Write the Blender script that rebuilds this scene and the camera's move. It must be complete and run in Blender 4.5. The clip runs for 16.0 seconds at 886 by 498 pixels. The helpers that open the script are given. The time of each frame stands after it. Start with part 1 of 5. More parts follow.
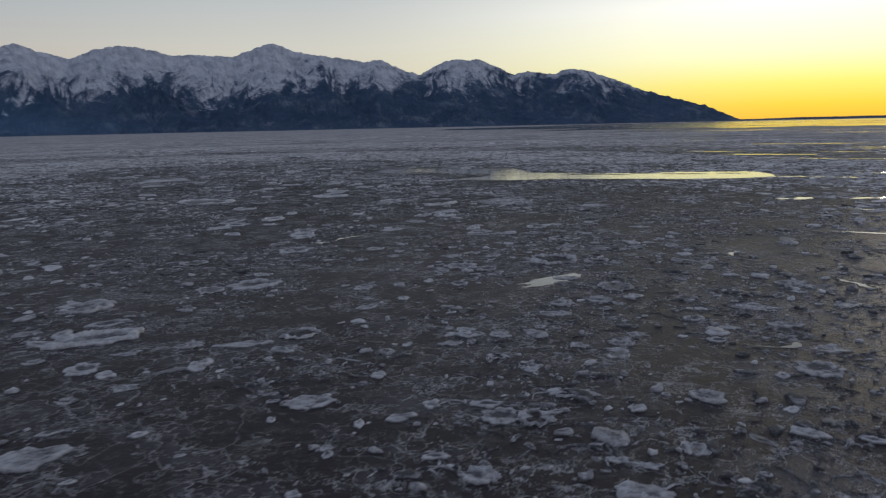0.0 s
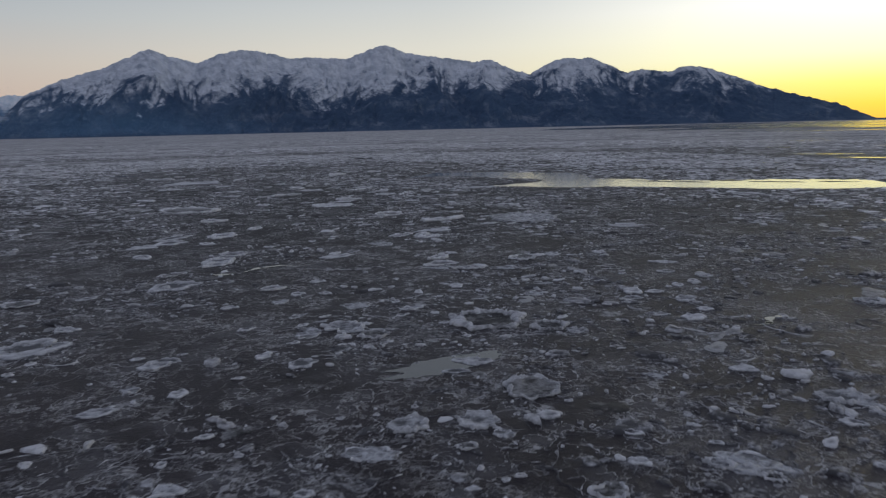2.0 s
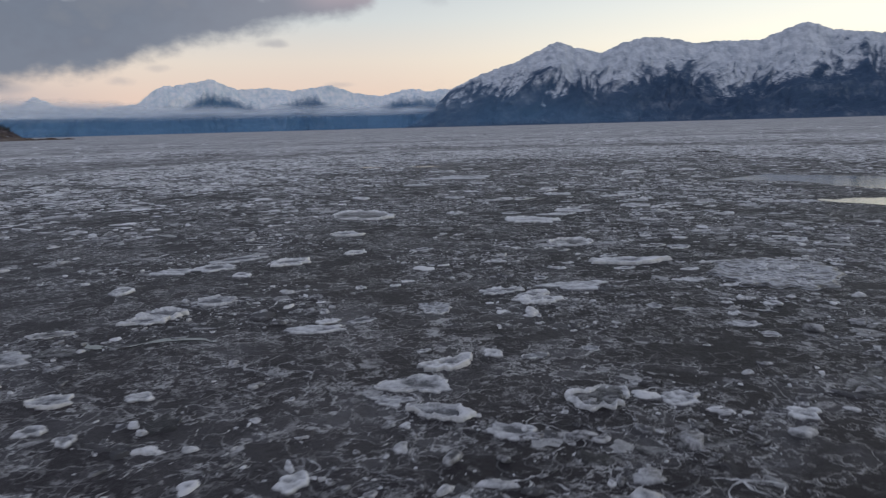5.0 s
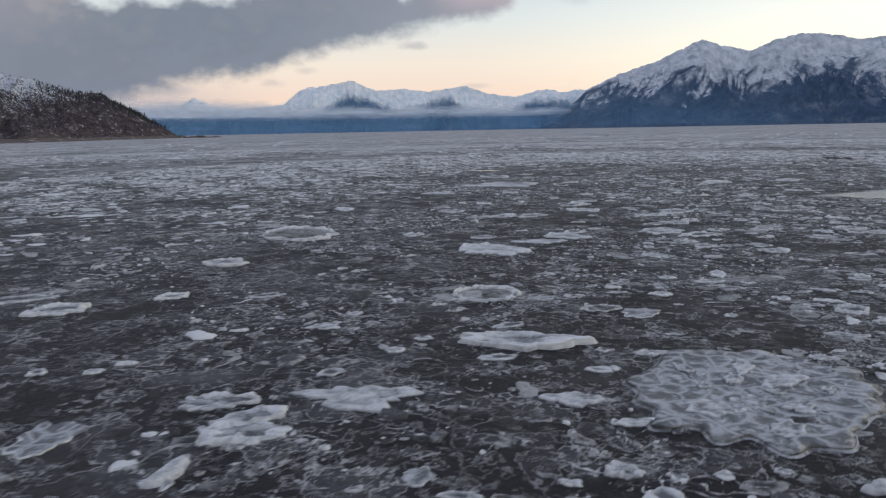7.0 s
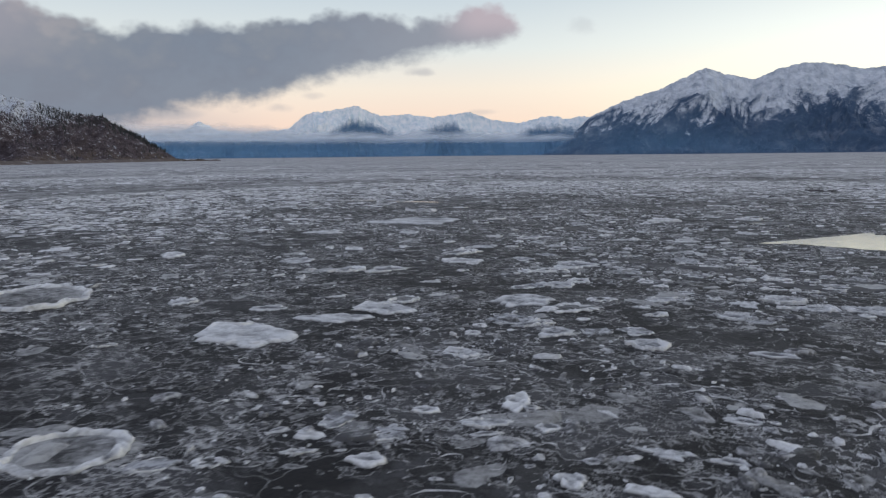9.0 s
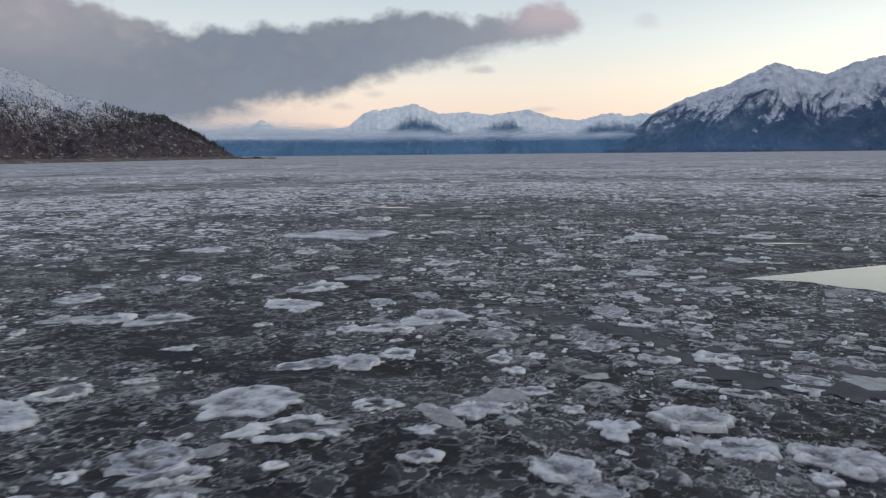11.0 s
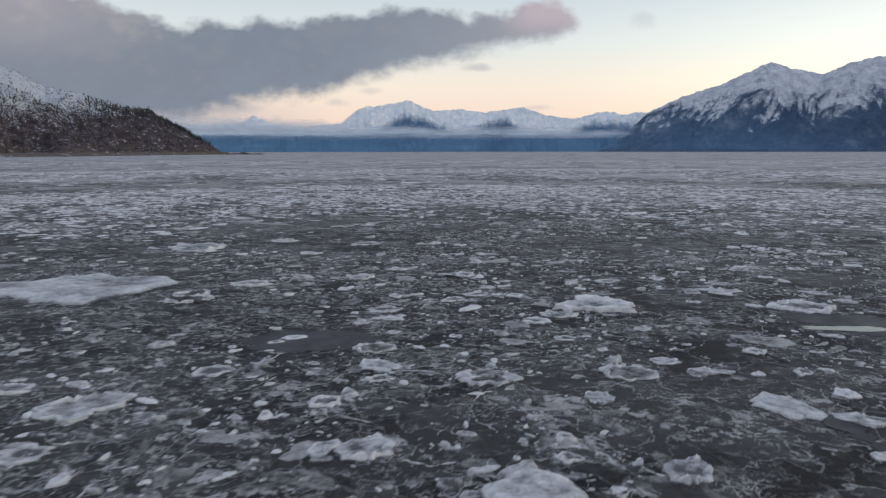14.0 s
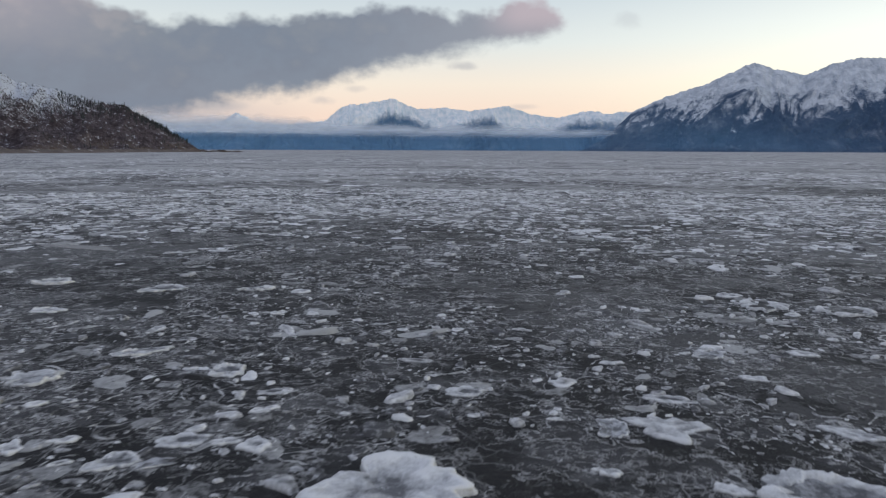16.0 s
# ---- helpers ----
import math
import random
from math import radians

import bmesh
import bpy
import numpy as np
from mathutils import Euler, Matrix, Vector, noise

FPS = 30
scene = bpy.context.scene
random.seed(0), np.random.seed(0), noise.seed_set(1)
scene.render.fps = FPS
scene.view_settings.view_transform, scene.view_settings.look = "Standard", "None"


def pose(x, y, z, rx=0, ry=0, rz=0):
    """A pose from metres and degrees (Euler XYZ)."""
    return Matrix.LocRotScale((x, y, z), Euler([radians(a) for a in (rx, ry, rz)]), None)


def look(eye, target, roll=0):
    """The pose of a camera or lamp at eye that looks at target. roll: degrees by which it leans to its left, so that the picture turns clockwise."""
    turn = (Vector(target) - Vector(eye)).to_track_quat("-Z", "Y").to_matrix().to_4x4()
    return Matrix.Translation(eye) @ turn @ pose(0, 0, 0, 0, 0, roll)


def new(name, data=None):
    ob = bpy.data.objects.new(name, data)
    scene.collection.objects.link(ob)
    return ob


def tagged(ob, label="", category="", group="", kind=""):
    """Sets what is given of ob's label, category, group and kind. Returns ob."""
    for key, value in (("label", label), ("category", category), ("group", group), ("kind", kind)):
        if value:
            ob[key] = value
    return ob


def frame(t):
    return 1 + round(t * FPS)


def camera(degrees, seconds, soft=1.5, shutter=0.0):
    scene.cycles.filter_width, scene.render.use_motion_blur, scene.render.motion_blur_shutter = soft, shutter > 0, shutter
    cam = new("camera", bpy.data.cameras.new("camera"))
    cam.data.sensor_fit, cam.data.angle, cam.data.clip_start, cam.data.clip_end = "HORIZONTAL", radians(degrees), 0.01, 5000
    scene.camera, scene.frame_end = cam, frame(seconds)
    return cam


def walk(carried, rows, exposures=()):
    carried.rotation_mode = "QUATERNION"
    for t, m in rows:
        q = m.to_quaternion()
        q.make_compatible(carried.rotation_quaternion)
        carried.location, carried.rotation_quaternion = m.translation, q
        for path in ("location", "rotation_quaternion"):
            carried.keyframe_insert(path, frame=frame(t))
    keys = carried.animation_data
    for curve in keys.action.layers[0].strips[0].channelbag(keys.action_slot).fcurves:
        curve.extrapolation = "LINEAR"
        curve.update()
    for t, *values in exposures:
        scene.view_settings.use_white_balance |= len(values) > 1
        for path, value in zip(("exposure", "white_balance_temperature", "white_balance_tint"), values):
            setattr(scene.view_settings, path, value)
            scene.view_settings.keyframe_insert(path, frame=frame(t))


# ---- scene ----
cam = camera(63.1, 16.0, soft=1.25, shutter=0.3)
PATH = [
    (0, (-2.273, 0.959, 8.621), (-2.288, 2.931, 8.283), -1.2),
    (0.5, (0.571, 4.665, 8.472), (0.49, 6.635, 8.135), -1.3),
    (1, (3.086, 8.494, 8.36), (2.942, 10.461, 8.024), -1.3),
    (1.5, (5.375, 12.47, 8.263), (5.163, 14.43, 7.929), -1.2),
    (2, (7.266, 16.281, 8.206), (6.956, 18.229, 7.874), -1.3),
    (2.5, (9.122, 20.513, 8.15), (8.638, 22.425, 7.818), -1.3),
    (3, (10.803, 24.911, 8.06), (10.145, 26.771, 7.729), -1.3),
    (3.5, (12.2, 29.467, 7.939), (11.394, 31.267, 7.607), -1.3),
    (4, (13.391, 34.111, 7.814), (12.437, 35.837, 7.482), -1.3),
    (4.2, (13.799, 35.903, 7.813), (12.791, 37.598, 7.478), -1.3),
    (6.3, (14.357, 57.043, 7.245), (12.845, 58.311, 6.918), -1.3),
    (6.5, (14.081, 58.978, 7.173), (12.567, 60.243, 6.846), -1.2),
    (7, (13.3, 63.522, 7.077), (11.785, 64.787, 6.75), -1.1),
    (7.5, (12.427, 67.94, 7.017), (10.912, 69.204, 6.689), -1.0),
    (8, (11.243, 72.426, 6.898), (9.719, 73.695, 6.636), -0.8),
    (8.5, (10.732, 76.476, 7.04), (9.207, 77.744, 6.783), -0.6),
    (8.7, (10.424, 78.188, 7.08), (8.9, 79.457, 6.822), -0.6),
    (10.8, (6.175, 97.196, 7.138), (4.549, 98.33, 6.876), -0.6),
    (11, (5.534, 99.001, 7.101), (3.906, 100.134, 6.838), -0.6),
    (11.5, (3.385, 103.396, 7.012), (1.756, 104.527, 6.747), -0.6),
    (12, (0.721, 107.553, 6.909), (-0.908, 108.682, 6.644), -0.5),
    (12.5, (-2.325, 111.446, 6.831), (-3.955, 112.574, 6.565), -0.4),
    (13, (-5.556, 115.033, 6.794), (-7.185, 116.162, 6.527), -0.2),
    (13.5, (-8.75, 118.737, 6.83), (-10.38, 119.865, 6.563), -0.2),
    (14, (-11.48, 122.632, 6.895), (-13.098, 123.776, 6.625), -0.1),
    (14.5, (-13.994, 126.724, 6.941), (-15.587, 127.903, 6.67), -0.0),
    (15, (-16.281, 130.783, 7.009), (-17.874, 131.961, 6.737), 0.2),
    (15.5, (-18.718, 134.779, 7.066), (-20.312, 135.957, 6.793), 0.3),
    (16, (-21.4, 138.878, 7.005), (-22.994, 140.055, 6.731), 0.2),
]
walk(cam, [(t, look(eye, target, roll)) for t, eye, target, roll in PATH], exposures=[(0.0, -0.7, 6080, 12), (2.0, -0.52, 6140, 12), (3.5, -0.22, 6240, 11.5), (4.2, -0.1, 6280, 11), (6.3, 0.2, 6360, 9), (8.0, 0.28, 6380, 8), (16.0, 0.28, 6380, 7.5)])


# ---- node helpers ----
class Nodes:
    """A short way to write node trees: values and sockets go in, sockets come out."""

    def __init__(self, tree):
        self.tree = tree
        tree.nodes.clear()

    def add(self, kind, ins=(), **sets):
        n = self.tree.nodes.new(kind)
        for k, v in sets.items():
            setattr(n, k, v)
        for k, v in (ins.items() if isinstance(ins, dict) else enumerate(ins)):
            if v is None:
                continue
            if isinstance(v, bpy.types.NodeSocket):
                self.tree.links.new(v, n.inputs[k])
            else:
                n.inputs[k].default_value = v
        return n

    def math(self, op, *ins, clamp=False):
        return self.add("ShaderNodeMath", ins, operation=op, use_clamp=clamp).outputs[0]

    def step(self, x, a, b, lo=0.0, hi=1.0):
        return self.add("ShaderNodeMapRange", (x, a, b, lo, hi), interpolation_type="SMOOTHSTEP").outputs[0]

    def line(self, x, a, b, lo=0.0, hi=1.0):
        return self.add("ShaderNodeMapRange", (x, a, b, lo, hi)).outputs[0]

    def noise(self, vec, scale, detail=4.0, rough=0.55, warp=0.0):
        return self.add("ShaderNodeTexNoise", {"Vector": vec, "Scale": scale, "Detail": detail, "Roughness": rough, "Distortion": warp}).outputs[0]

    def ramp(self, x, *stops):
        n = self.add("ShaderNodeValToRGB", (x,))
        el = n.color_ramp.elements
        while len(el) < len(stops):
            el.new(0.5)
        for e, (p, c) in zip(el, stops):
            e.position, e.color = p, (*c, 1) if len(c) == 3 else c
        return n.outputs[0]

    def mix(self, f, a, b, mode="MIX"):
        n = self.add("ShaderNodeMix", data_type="RGBA", blend_type=mode)
        for k, v in ((0, f), (6, a), (7, b)):
            if isinstance(v, bpy.types.NodeSocket):
                self.tree.links.new(v, n.inputs[k])
            else:
                n.inputs[k].default_value = v if k == 0 or len(v) == 4 else (*v, 1)
        return n.outputs[2]

    def scaled(self, vec, x, y, z):
        return self.add("ShaderNodeMapping", {"Vector": vec, "Scale": (x, y, z)}).outputs[0]


def material(name):
    m = bpy.data.materials.new(name)
    m.use_nodes = True
    return m, Nodes(m.node_tree)


def finish(n, color, rough, height=None, bump=(0.5, 0.1), **more):
    ins = {"Base Color": color, "Roughness": rough, **more}
    if height is not None:
        ins["Normal"] = n.add("ShaderNodeBump", {"Height": height, "Strength": bump[0], "Distance": bump[1]}).outputs[0]
    s = n.add("ShaderNodeBsdfPrincipled", ins)
    n.add("ShaderNodeOutputMaterial", (s.outputs[0],))


# ---- dusk sky: the sun has just gone under in the south-west ----
SUN_AZ = -33.0   # degrees, turning left from +y
world = bpy.data.worlds.new("dusk_sky")
scene.world = world
world.use_nodes = True
n = Nodes(world.node_tree)
way = n.add("ShaderNodeTexCoord").outputs["Generated"]
sx, sy, sz = n.add("ShaderNodeSeparateXYZ", (way,)).outputs
flat = n.math("SQRT", n.math("ADD", n.math("MULTIPLY", sx, sx), n.math("MULTIPLY", sy, sy)))
elev = n.math("MULTIPLY", n.math("ARCTAN2", sz, flat), 57.2958)
azim = n.math("MULTIPLY", n.math("ARCTAN2", n.math("MULTIPLY", sx, -1.0), sy), 57.2958)
away = n.math("ABSOLUTE", n.math("SUBTRACT", azim, SUN_AZ))
away = n.math("MINIMUM", away, n.math("SUBTRACT", 360.0, away))
e01 = n.line(elev, 0.0, 45.0)


def sky_ramp(*stops):
    return n.ramp(e01, *((deg / 45.0, c) for deg, c in stops))


far_side = sky_ramp((0, (0.80, 0.62, 0.54)), (2.5, (0.90, 0.69, 0.57)), (5, (0.88, 0.77, 0.66)), (8, (0.72, 0.75, 0.74)),
                    (12, (0.55, 0.62, 0.68)), (25, (0.49, 0.53, 0.64)), (45, (0.40, 0.43, 0.555)))
mid_side = sky_ramp((0, (1.20, 0.98, 0.62)), (3, (1.28, 1.14, 0.82)), (6, (1.22, 1.17, 0.97)), (9, (1.02, 1.04, 0.97)),
                    (13, (0.70, 0.76, 0.78)), (25, (0.51, 0.55, 0.645)), (45, (0.40, 0.43, 0.555)))
sun_side = sky_ramp((0, (1.8, 1.05, 0.09)), (1.0, (1.8, 1.32, 0.12)), (2.5, (1.9, 1.68, 0.36)), (4.5, (2.0, 1.95, 1.1)),
                    (8, (2.1, 2.05, 1.75)), (14, (1.20, 1.24, 1.14)), (25, (0.60, 0.66, 0.75)), (45, (0.40, 0.43, 0.555)))
clear = n.mix(n.step(away, 85.0, 36.0), far_side, mid_side)
clear = n.mix(n.step(away, 44.0, 6.0), clear, sun_side)
nishita = n.add("ShaderNodeTexSky", sky_type="NISHITA", sun_disc=False, sun_elevation=radians(1.0), sun_rotation=radians(-SUN_AZ), air_density=1.2, dust_density=1.5).outputs[0]
clear = n.mix(0.12, clear, n.mix(1.0, nishita, (0.12, 0.12, 0.12), "MULTIPLY"))
# the long grey bank of cloud that hangs over the head of the bay
spot = n.add("ShaderNodeCombineXYZ", (n.math("MULTIPLY", azim, 0.15), n.math("MULTIPLY", elev, 0.21), 0.0)).outputs[0]
lump = n.math("SUBTRACT", n.noise(spot, 1.5, 4.0, 0.5), 0.5)
fine = n.math("SUBTRACT", n.noise(spot, 4.5, 6.0, 0.58), 0.5)
puff = n.math("SUBTRACT", n.add("ShaderNodeTexVoronoi", {"Vector": spot, "Scale": 3.6, "Detail": 2.0, "Roughness": 0.55, "Smoothness": 0.6}, feature="SMOOTH_F1").outputs[0], 0.42)
ragged = n.math("ADD", n.math("MULTIPLY", lump, 0.9), n.math("MULTIPLY", fine, 1.7))
billow = n.math("ADD", n.math("MULTIPLY", puff, -0.9), n.math("MULTIPLY", fine, 0.55))


def along(*stops):
    """A height in degrees that follows the bearing, from (bearing, height) stops."""
    x = n.line(azim, 40.0, 100.0)
    return n.math("MULTIPLY", n.ramp(x, *(((a - 40.0) / 60.0, (h / 20.0,) * 3) for a, h in stops)), 20.0)


under = along((40, 11.5), (43.2, 9.9), (44.4, 9.2), (46.4, 8.25), (50, 7.8), (52.6, 7.1), (57, 6.35), (61, 5.35), (64.9, 4.1), (67.5, 3.9), (71, 3.1), (74, 2.4), (79, 1.9), (100, 1.4))
over = along((40, 8.0), (43.2, 9.3), (44.4, 10.3), (45.7, 11.2), (48.6, 11.6), (49.6, 10.65), (52.6, 10.5), (55.5, 10.95), (57.5, 11.1), (60, 11.0), (62, 10.5), (65, 10.15), (69.5, 9.85),
             (72.6, 9.9), (74, 9.2), (75.3, 9.5), (77.4, 10.1), (80, 10.9), (86, 12.5), (100, 17.0))
bank = n.math("MULTIPLY", n.step(n.math("ADD", n.math("SUBTRACT", elev, under), ragged), -0.65, 1.0),
              n.step(n.math("ADD", n.math("SUBTRACT", over, elev), billow), -0.45, 0.55))
bank = n.math("MULTIPLY", bank, n.step(azim, 175.0, 140.0))
tone = n.line(n.math("SUBTRACT", elev, under), -1.0, 7.0)
tone = n.math("ADD", tone, n.math("ADD", n.math("MULTIPLY", lump, 1.1), n.math("MULTIPLY", puff, -0.45)))
cloud = n.ramp(tone, (0.0, (0.165, 0.195, 0.252)), (0.35, (0.155, 0.180, 0.234)), (0.75, (0.182, 0.200, 0.242)), (1.0, (0.240, 0.240, 0.268)))
cloud = n.mix(n.step(azim, 66.0, 46.0, 0.0, 0.55), cloud, (0.30, 0.295, 0.33))
pink = n.math("MULTIPLY", n.step(azim, 51.5, 47.5), n.step(elev, 7.8, 10.2))
pink = n.math("MAXIMUM", pink, n.math("MULTIPLY", n.step(azim, 74.0, 84.0), n.math("MULTIPLY", n.step(elev, 4.5, 10.0), 0.42)))
cloud = n.mix(n.math("MULTIPLY", pink, 0.85), cloud, (0.44, 0.365, 0.40))
# the underside thins to a grey veil towards the headland
veil_low = n.math("MULTIPLY", n.step(azim, 61.0, 73.0), n.math("MULTIPLY", n.step(elev, 4.6, 2.4), n.step(elev, 0.3, 1.6)))
clear = n.mix(n.math("MULTIPLY", veil_low, 0.5), clear, (0.36, 0.36, 0.41))
sky = n.mix(n.math("MULTIPLY", bank, 0.95), clear, cloud)
for az, el, wide, high, much in ((52.2, 6.35, 0.95, 0.30, 0.5), (39.7, 9.5, 0.8, 0.5, 0.22), (70.3, 3.1, 1.6, 0.35, 0.4), (47.3, 3.3, 1.1, 0.22, 0.3), (62.9, 3.7, 0.8, 0.3, 0.35), (60.4, 4.6, 0.7, 0.25, 0.3)):
    dx, dy = n.math("DIVIDE", n.math("SUBTRACT", azim, az), wide), n.math("DIVIDE", n.math("SUBTRACT", elev, el), high)
    d = n.math("ADD", n.math("SQRT", n.math("ADD", n.math("MULTIPLY", dx, dx), n.math("MULTIPLY", dy, dy))), n.math("MULTIPLY", ragged, 1.1))
    sky = n.mix(n.step(d, 1.6, 0.3, 0.0, much), sky, (0.33, 0.33, 0.365))
back = n.add("ShaderNodeBackground", (sky, 1.0))
n.add("ShaderNodeOutputWorld", (back.outputs[0],))

sun = new("sun", bpy.data.lights.new("sun", "SUN"))
sun.data.energy, sun.data.angle, sun.data.color = 0.16, radians(4), (1.0, 0.86, 0.68)
s_az, s_el = radians(SUN_AZ), radians(4)
sun.matrix_world = look((0, 0, 50), (50 * math.sin(s_az) * math.cos(s_el), -50 * math.cos(s_az) * math.cos(s_el), 50 - 50 * math.sin(s_el)))


# ---- materials ----
def ice_sheet_material():
    """Dark frozen slush under pale broken crusts, thin healed cracks and smooth patches."""
    m, n = material("frozen_slush")
    p = n.add("ShaderNodeNewGeometry").outputs["Position"]
    p2 = n.scaled(p, 1, 1, 0)

    def bent(scale, by):
        w = n.add("ShaderNodeTexNoise", {"Vector": p2, "Scale": scale, "Detail": 4.0}).outputs["Color"]
        return n.add("ShaderNodeVectorMath", (p2, n.add("ShaderNodeVectorMath", (w, (by, by, by)), operation="MULTIPLY").outputs[0]), operation="ADD").outputs[0]

    def veins(vec, scale, width):
        v = n.add("ShaderNodeTexVoronoi", {"Vector": vec, "Scale": scale}, feature="DISTANCE_TO_EDGE").outputs[0]
        return n.step(v, width, 0.0)
    wide, tight = bent(0.45, 1.6), bent(1.9, 0.55)
    large = n.noise(p2, 0.03, 3.0)
    mid = n.noise(p2, 0.22, 4.0, 0.6)
    grit = n.noise(p2, 4.5, 6.0, 0.7)
    soft = n.math("MULTIPLY", n.math("SUBTRACT", large, 0.5), 0.42)
    # paler away from mid-bay: low-angle sky sheen put into the colour
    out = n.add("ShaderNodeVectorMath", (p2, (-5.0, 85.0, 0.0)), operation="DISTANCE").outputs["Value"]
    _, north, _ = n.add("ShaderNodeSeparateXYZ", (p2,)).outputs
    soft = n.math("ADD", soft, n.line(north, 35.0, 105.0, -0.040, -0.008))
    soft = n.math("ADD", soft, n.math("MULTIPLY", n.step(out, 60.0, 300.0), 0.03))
    # thin pans of ice with pale pushed-up rims, and broken flakes between them

    def rims(value, level, width):
        return n.step(n.math("ABSOLUTE", n.math("SUBTRACT", value, level)), width, width * 0.25)
    pans_l, pans_m, pans_s = n.noise(wide, 0.42, 5.0, 0.55), n.noise(tight, 1.0, 5.0, 0.58), n.noise(tight, 2.6, 5.0, 0.6)
    gate = n.step(mid, 0.38, 0.60)
    gate2 = n.step(n.noise(p2, 0.5, 5.0, 0.62), 0.44, 0.60)
    pale = n.math("MULTIPLY", rims(pans_l, 0.53, 0.012), n.line(gate, 0, 1, 0.25, 0.9))
    pale = n.math("MAXIMUM", pale, n.math("MULTIPLY", rims(pans_m, 0.55, 0.022), n.math("MULTIPLY", gate2, 0.9)))
    pale = n.math("MAXIMUM", pale, n.math("MULTIPLY", rims(pans_s, 0.57, 0.035), n.math("MULTIPLY", gate, 0.6)))
    flakes = n.step(n.math("ADD", n.noise(tight, 1.3, 5.0, 0.55), soft), 0.575, 0.62)
    crumbs = n.step(n.math("ADD", n.noise(p2, 5.5, 4.0, 0.6), soft), 0.56, 0.62)
    rafts = n.step(n.math("ADD", n.noise(wide, 0.30, 7.0, 0.7), soft), 0.52, 0.56)
    fields = n.step(n.math("ADD", n.noise(p2, 0.07, 8.0, 0.75), soft), 0.50, 0.56)
    lines = n.math("MULTIPLY", veins(tight, 0.30, 0.012), n.step(n.noise(p2, 0.3, 5.0, 0.6), 0.45, 0.58))
    pale = n.math("MAXIMUM", pale, n.math("MULTIPLY", flakes, n.line(gate2, 0, 1, 0.05, 0.8)))
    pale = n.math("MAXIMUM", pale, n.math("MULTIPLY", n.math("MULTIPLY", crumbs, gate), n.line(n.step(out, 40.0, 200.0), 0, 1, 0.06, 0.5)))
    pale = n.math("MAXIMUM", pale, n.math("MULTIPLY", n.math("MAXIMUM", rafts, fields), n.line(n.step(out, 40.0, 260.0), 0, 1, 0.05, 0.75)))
    pale = n.math("MAXIMUM", pale, n.math("MULTIPLY", lines, 0.45))
    pale = n.math("MULTIPLY", pale, n.step(grit, 0.28, 0.50))
    grey = n.math("MAXIMUM", n.math("MULTIPLY", n.step(pans_l, 0.53, 0.56), gate), n.math("MULTIPLY", n.step(pans_m, 0.55, 0.58), gate2))
    base = n.ramp(n.math("ADD", n.math("MULTIPLY", mid, 0.6), n.math("MULTIPLY", grit, 0.4)), (0.32, (0.0115, 0.0113, 0.0120)), (0.52, (0.0188, 0.0185, 0.0195)), (0.70, (0.044, 0.0434, 0.0452)))
    # southward the slush is glossier, its colour browned for the sunset's warm sheen
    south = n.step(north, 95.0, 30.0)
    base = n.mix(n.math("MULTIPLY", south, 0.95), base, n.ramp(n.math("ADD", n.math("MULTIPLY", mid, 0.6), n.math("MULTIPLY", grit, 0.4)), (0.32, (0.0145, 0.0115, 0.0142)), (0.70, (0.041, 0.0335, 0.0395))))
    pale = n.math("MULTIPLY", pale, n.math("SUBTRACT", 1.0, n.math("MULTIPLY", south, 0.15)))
    base = n.mix(n.math("MULTIPLY", grey, n.math("MULTIPLY", grit, 0.45)), base, (0.20, 0.20, 0.21))
    # far ice lifted to pale grey, standing for that same sheen
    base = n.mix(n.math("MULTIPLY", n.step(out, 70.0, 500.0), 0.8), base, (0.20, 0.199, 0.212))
    color = n.mix(n.math("MULTIPLY", pale, 0.9), base, (0.62, 0.618, 0.615))
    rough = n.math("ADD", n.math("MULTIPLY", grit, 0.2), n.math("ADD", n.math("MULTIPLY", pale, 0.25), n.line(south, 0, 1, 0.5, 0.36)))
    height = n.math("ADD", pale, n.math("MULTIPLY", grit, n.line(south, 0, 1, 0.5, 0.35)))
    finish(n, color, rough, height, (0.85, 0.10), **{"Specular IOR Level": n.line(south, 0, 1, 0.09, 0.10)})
    return m


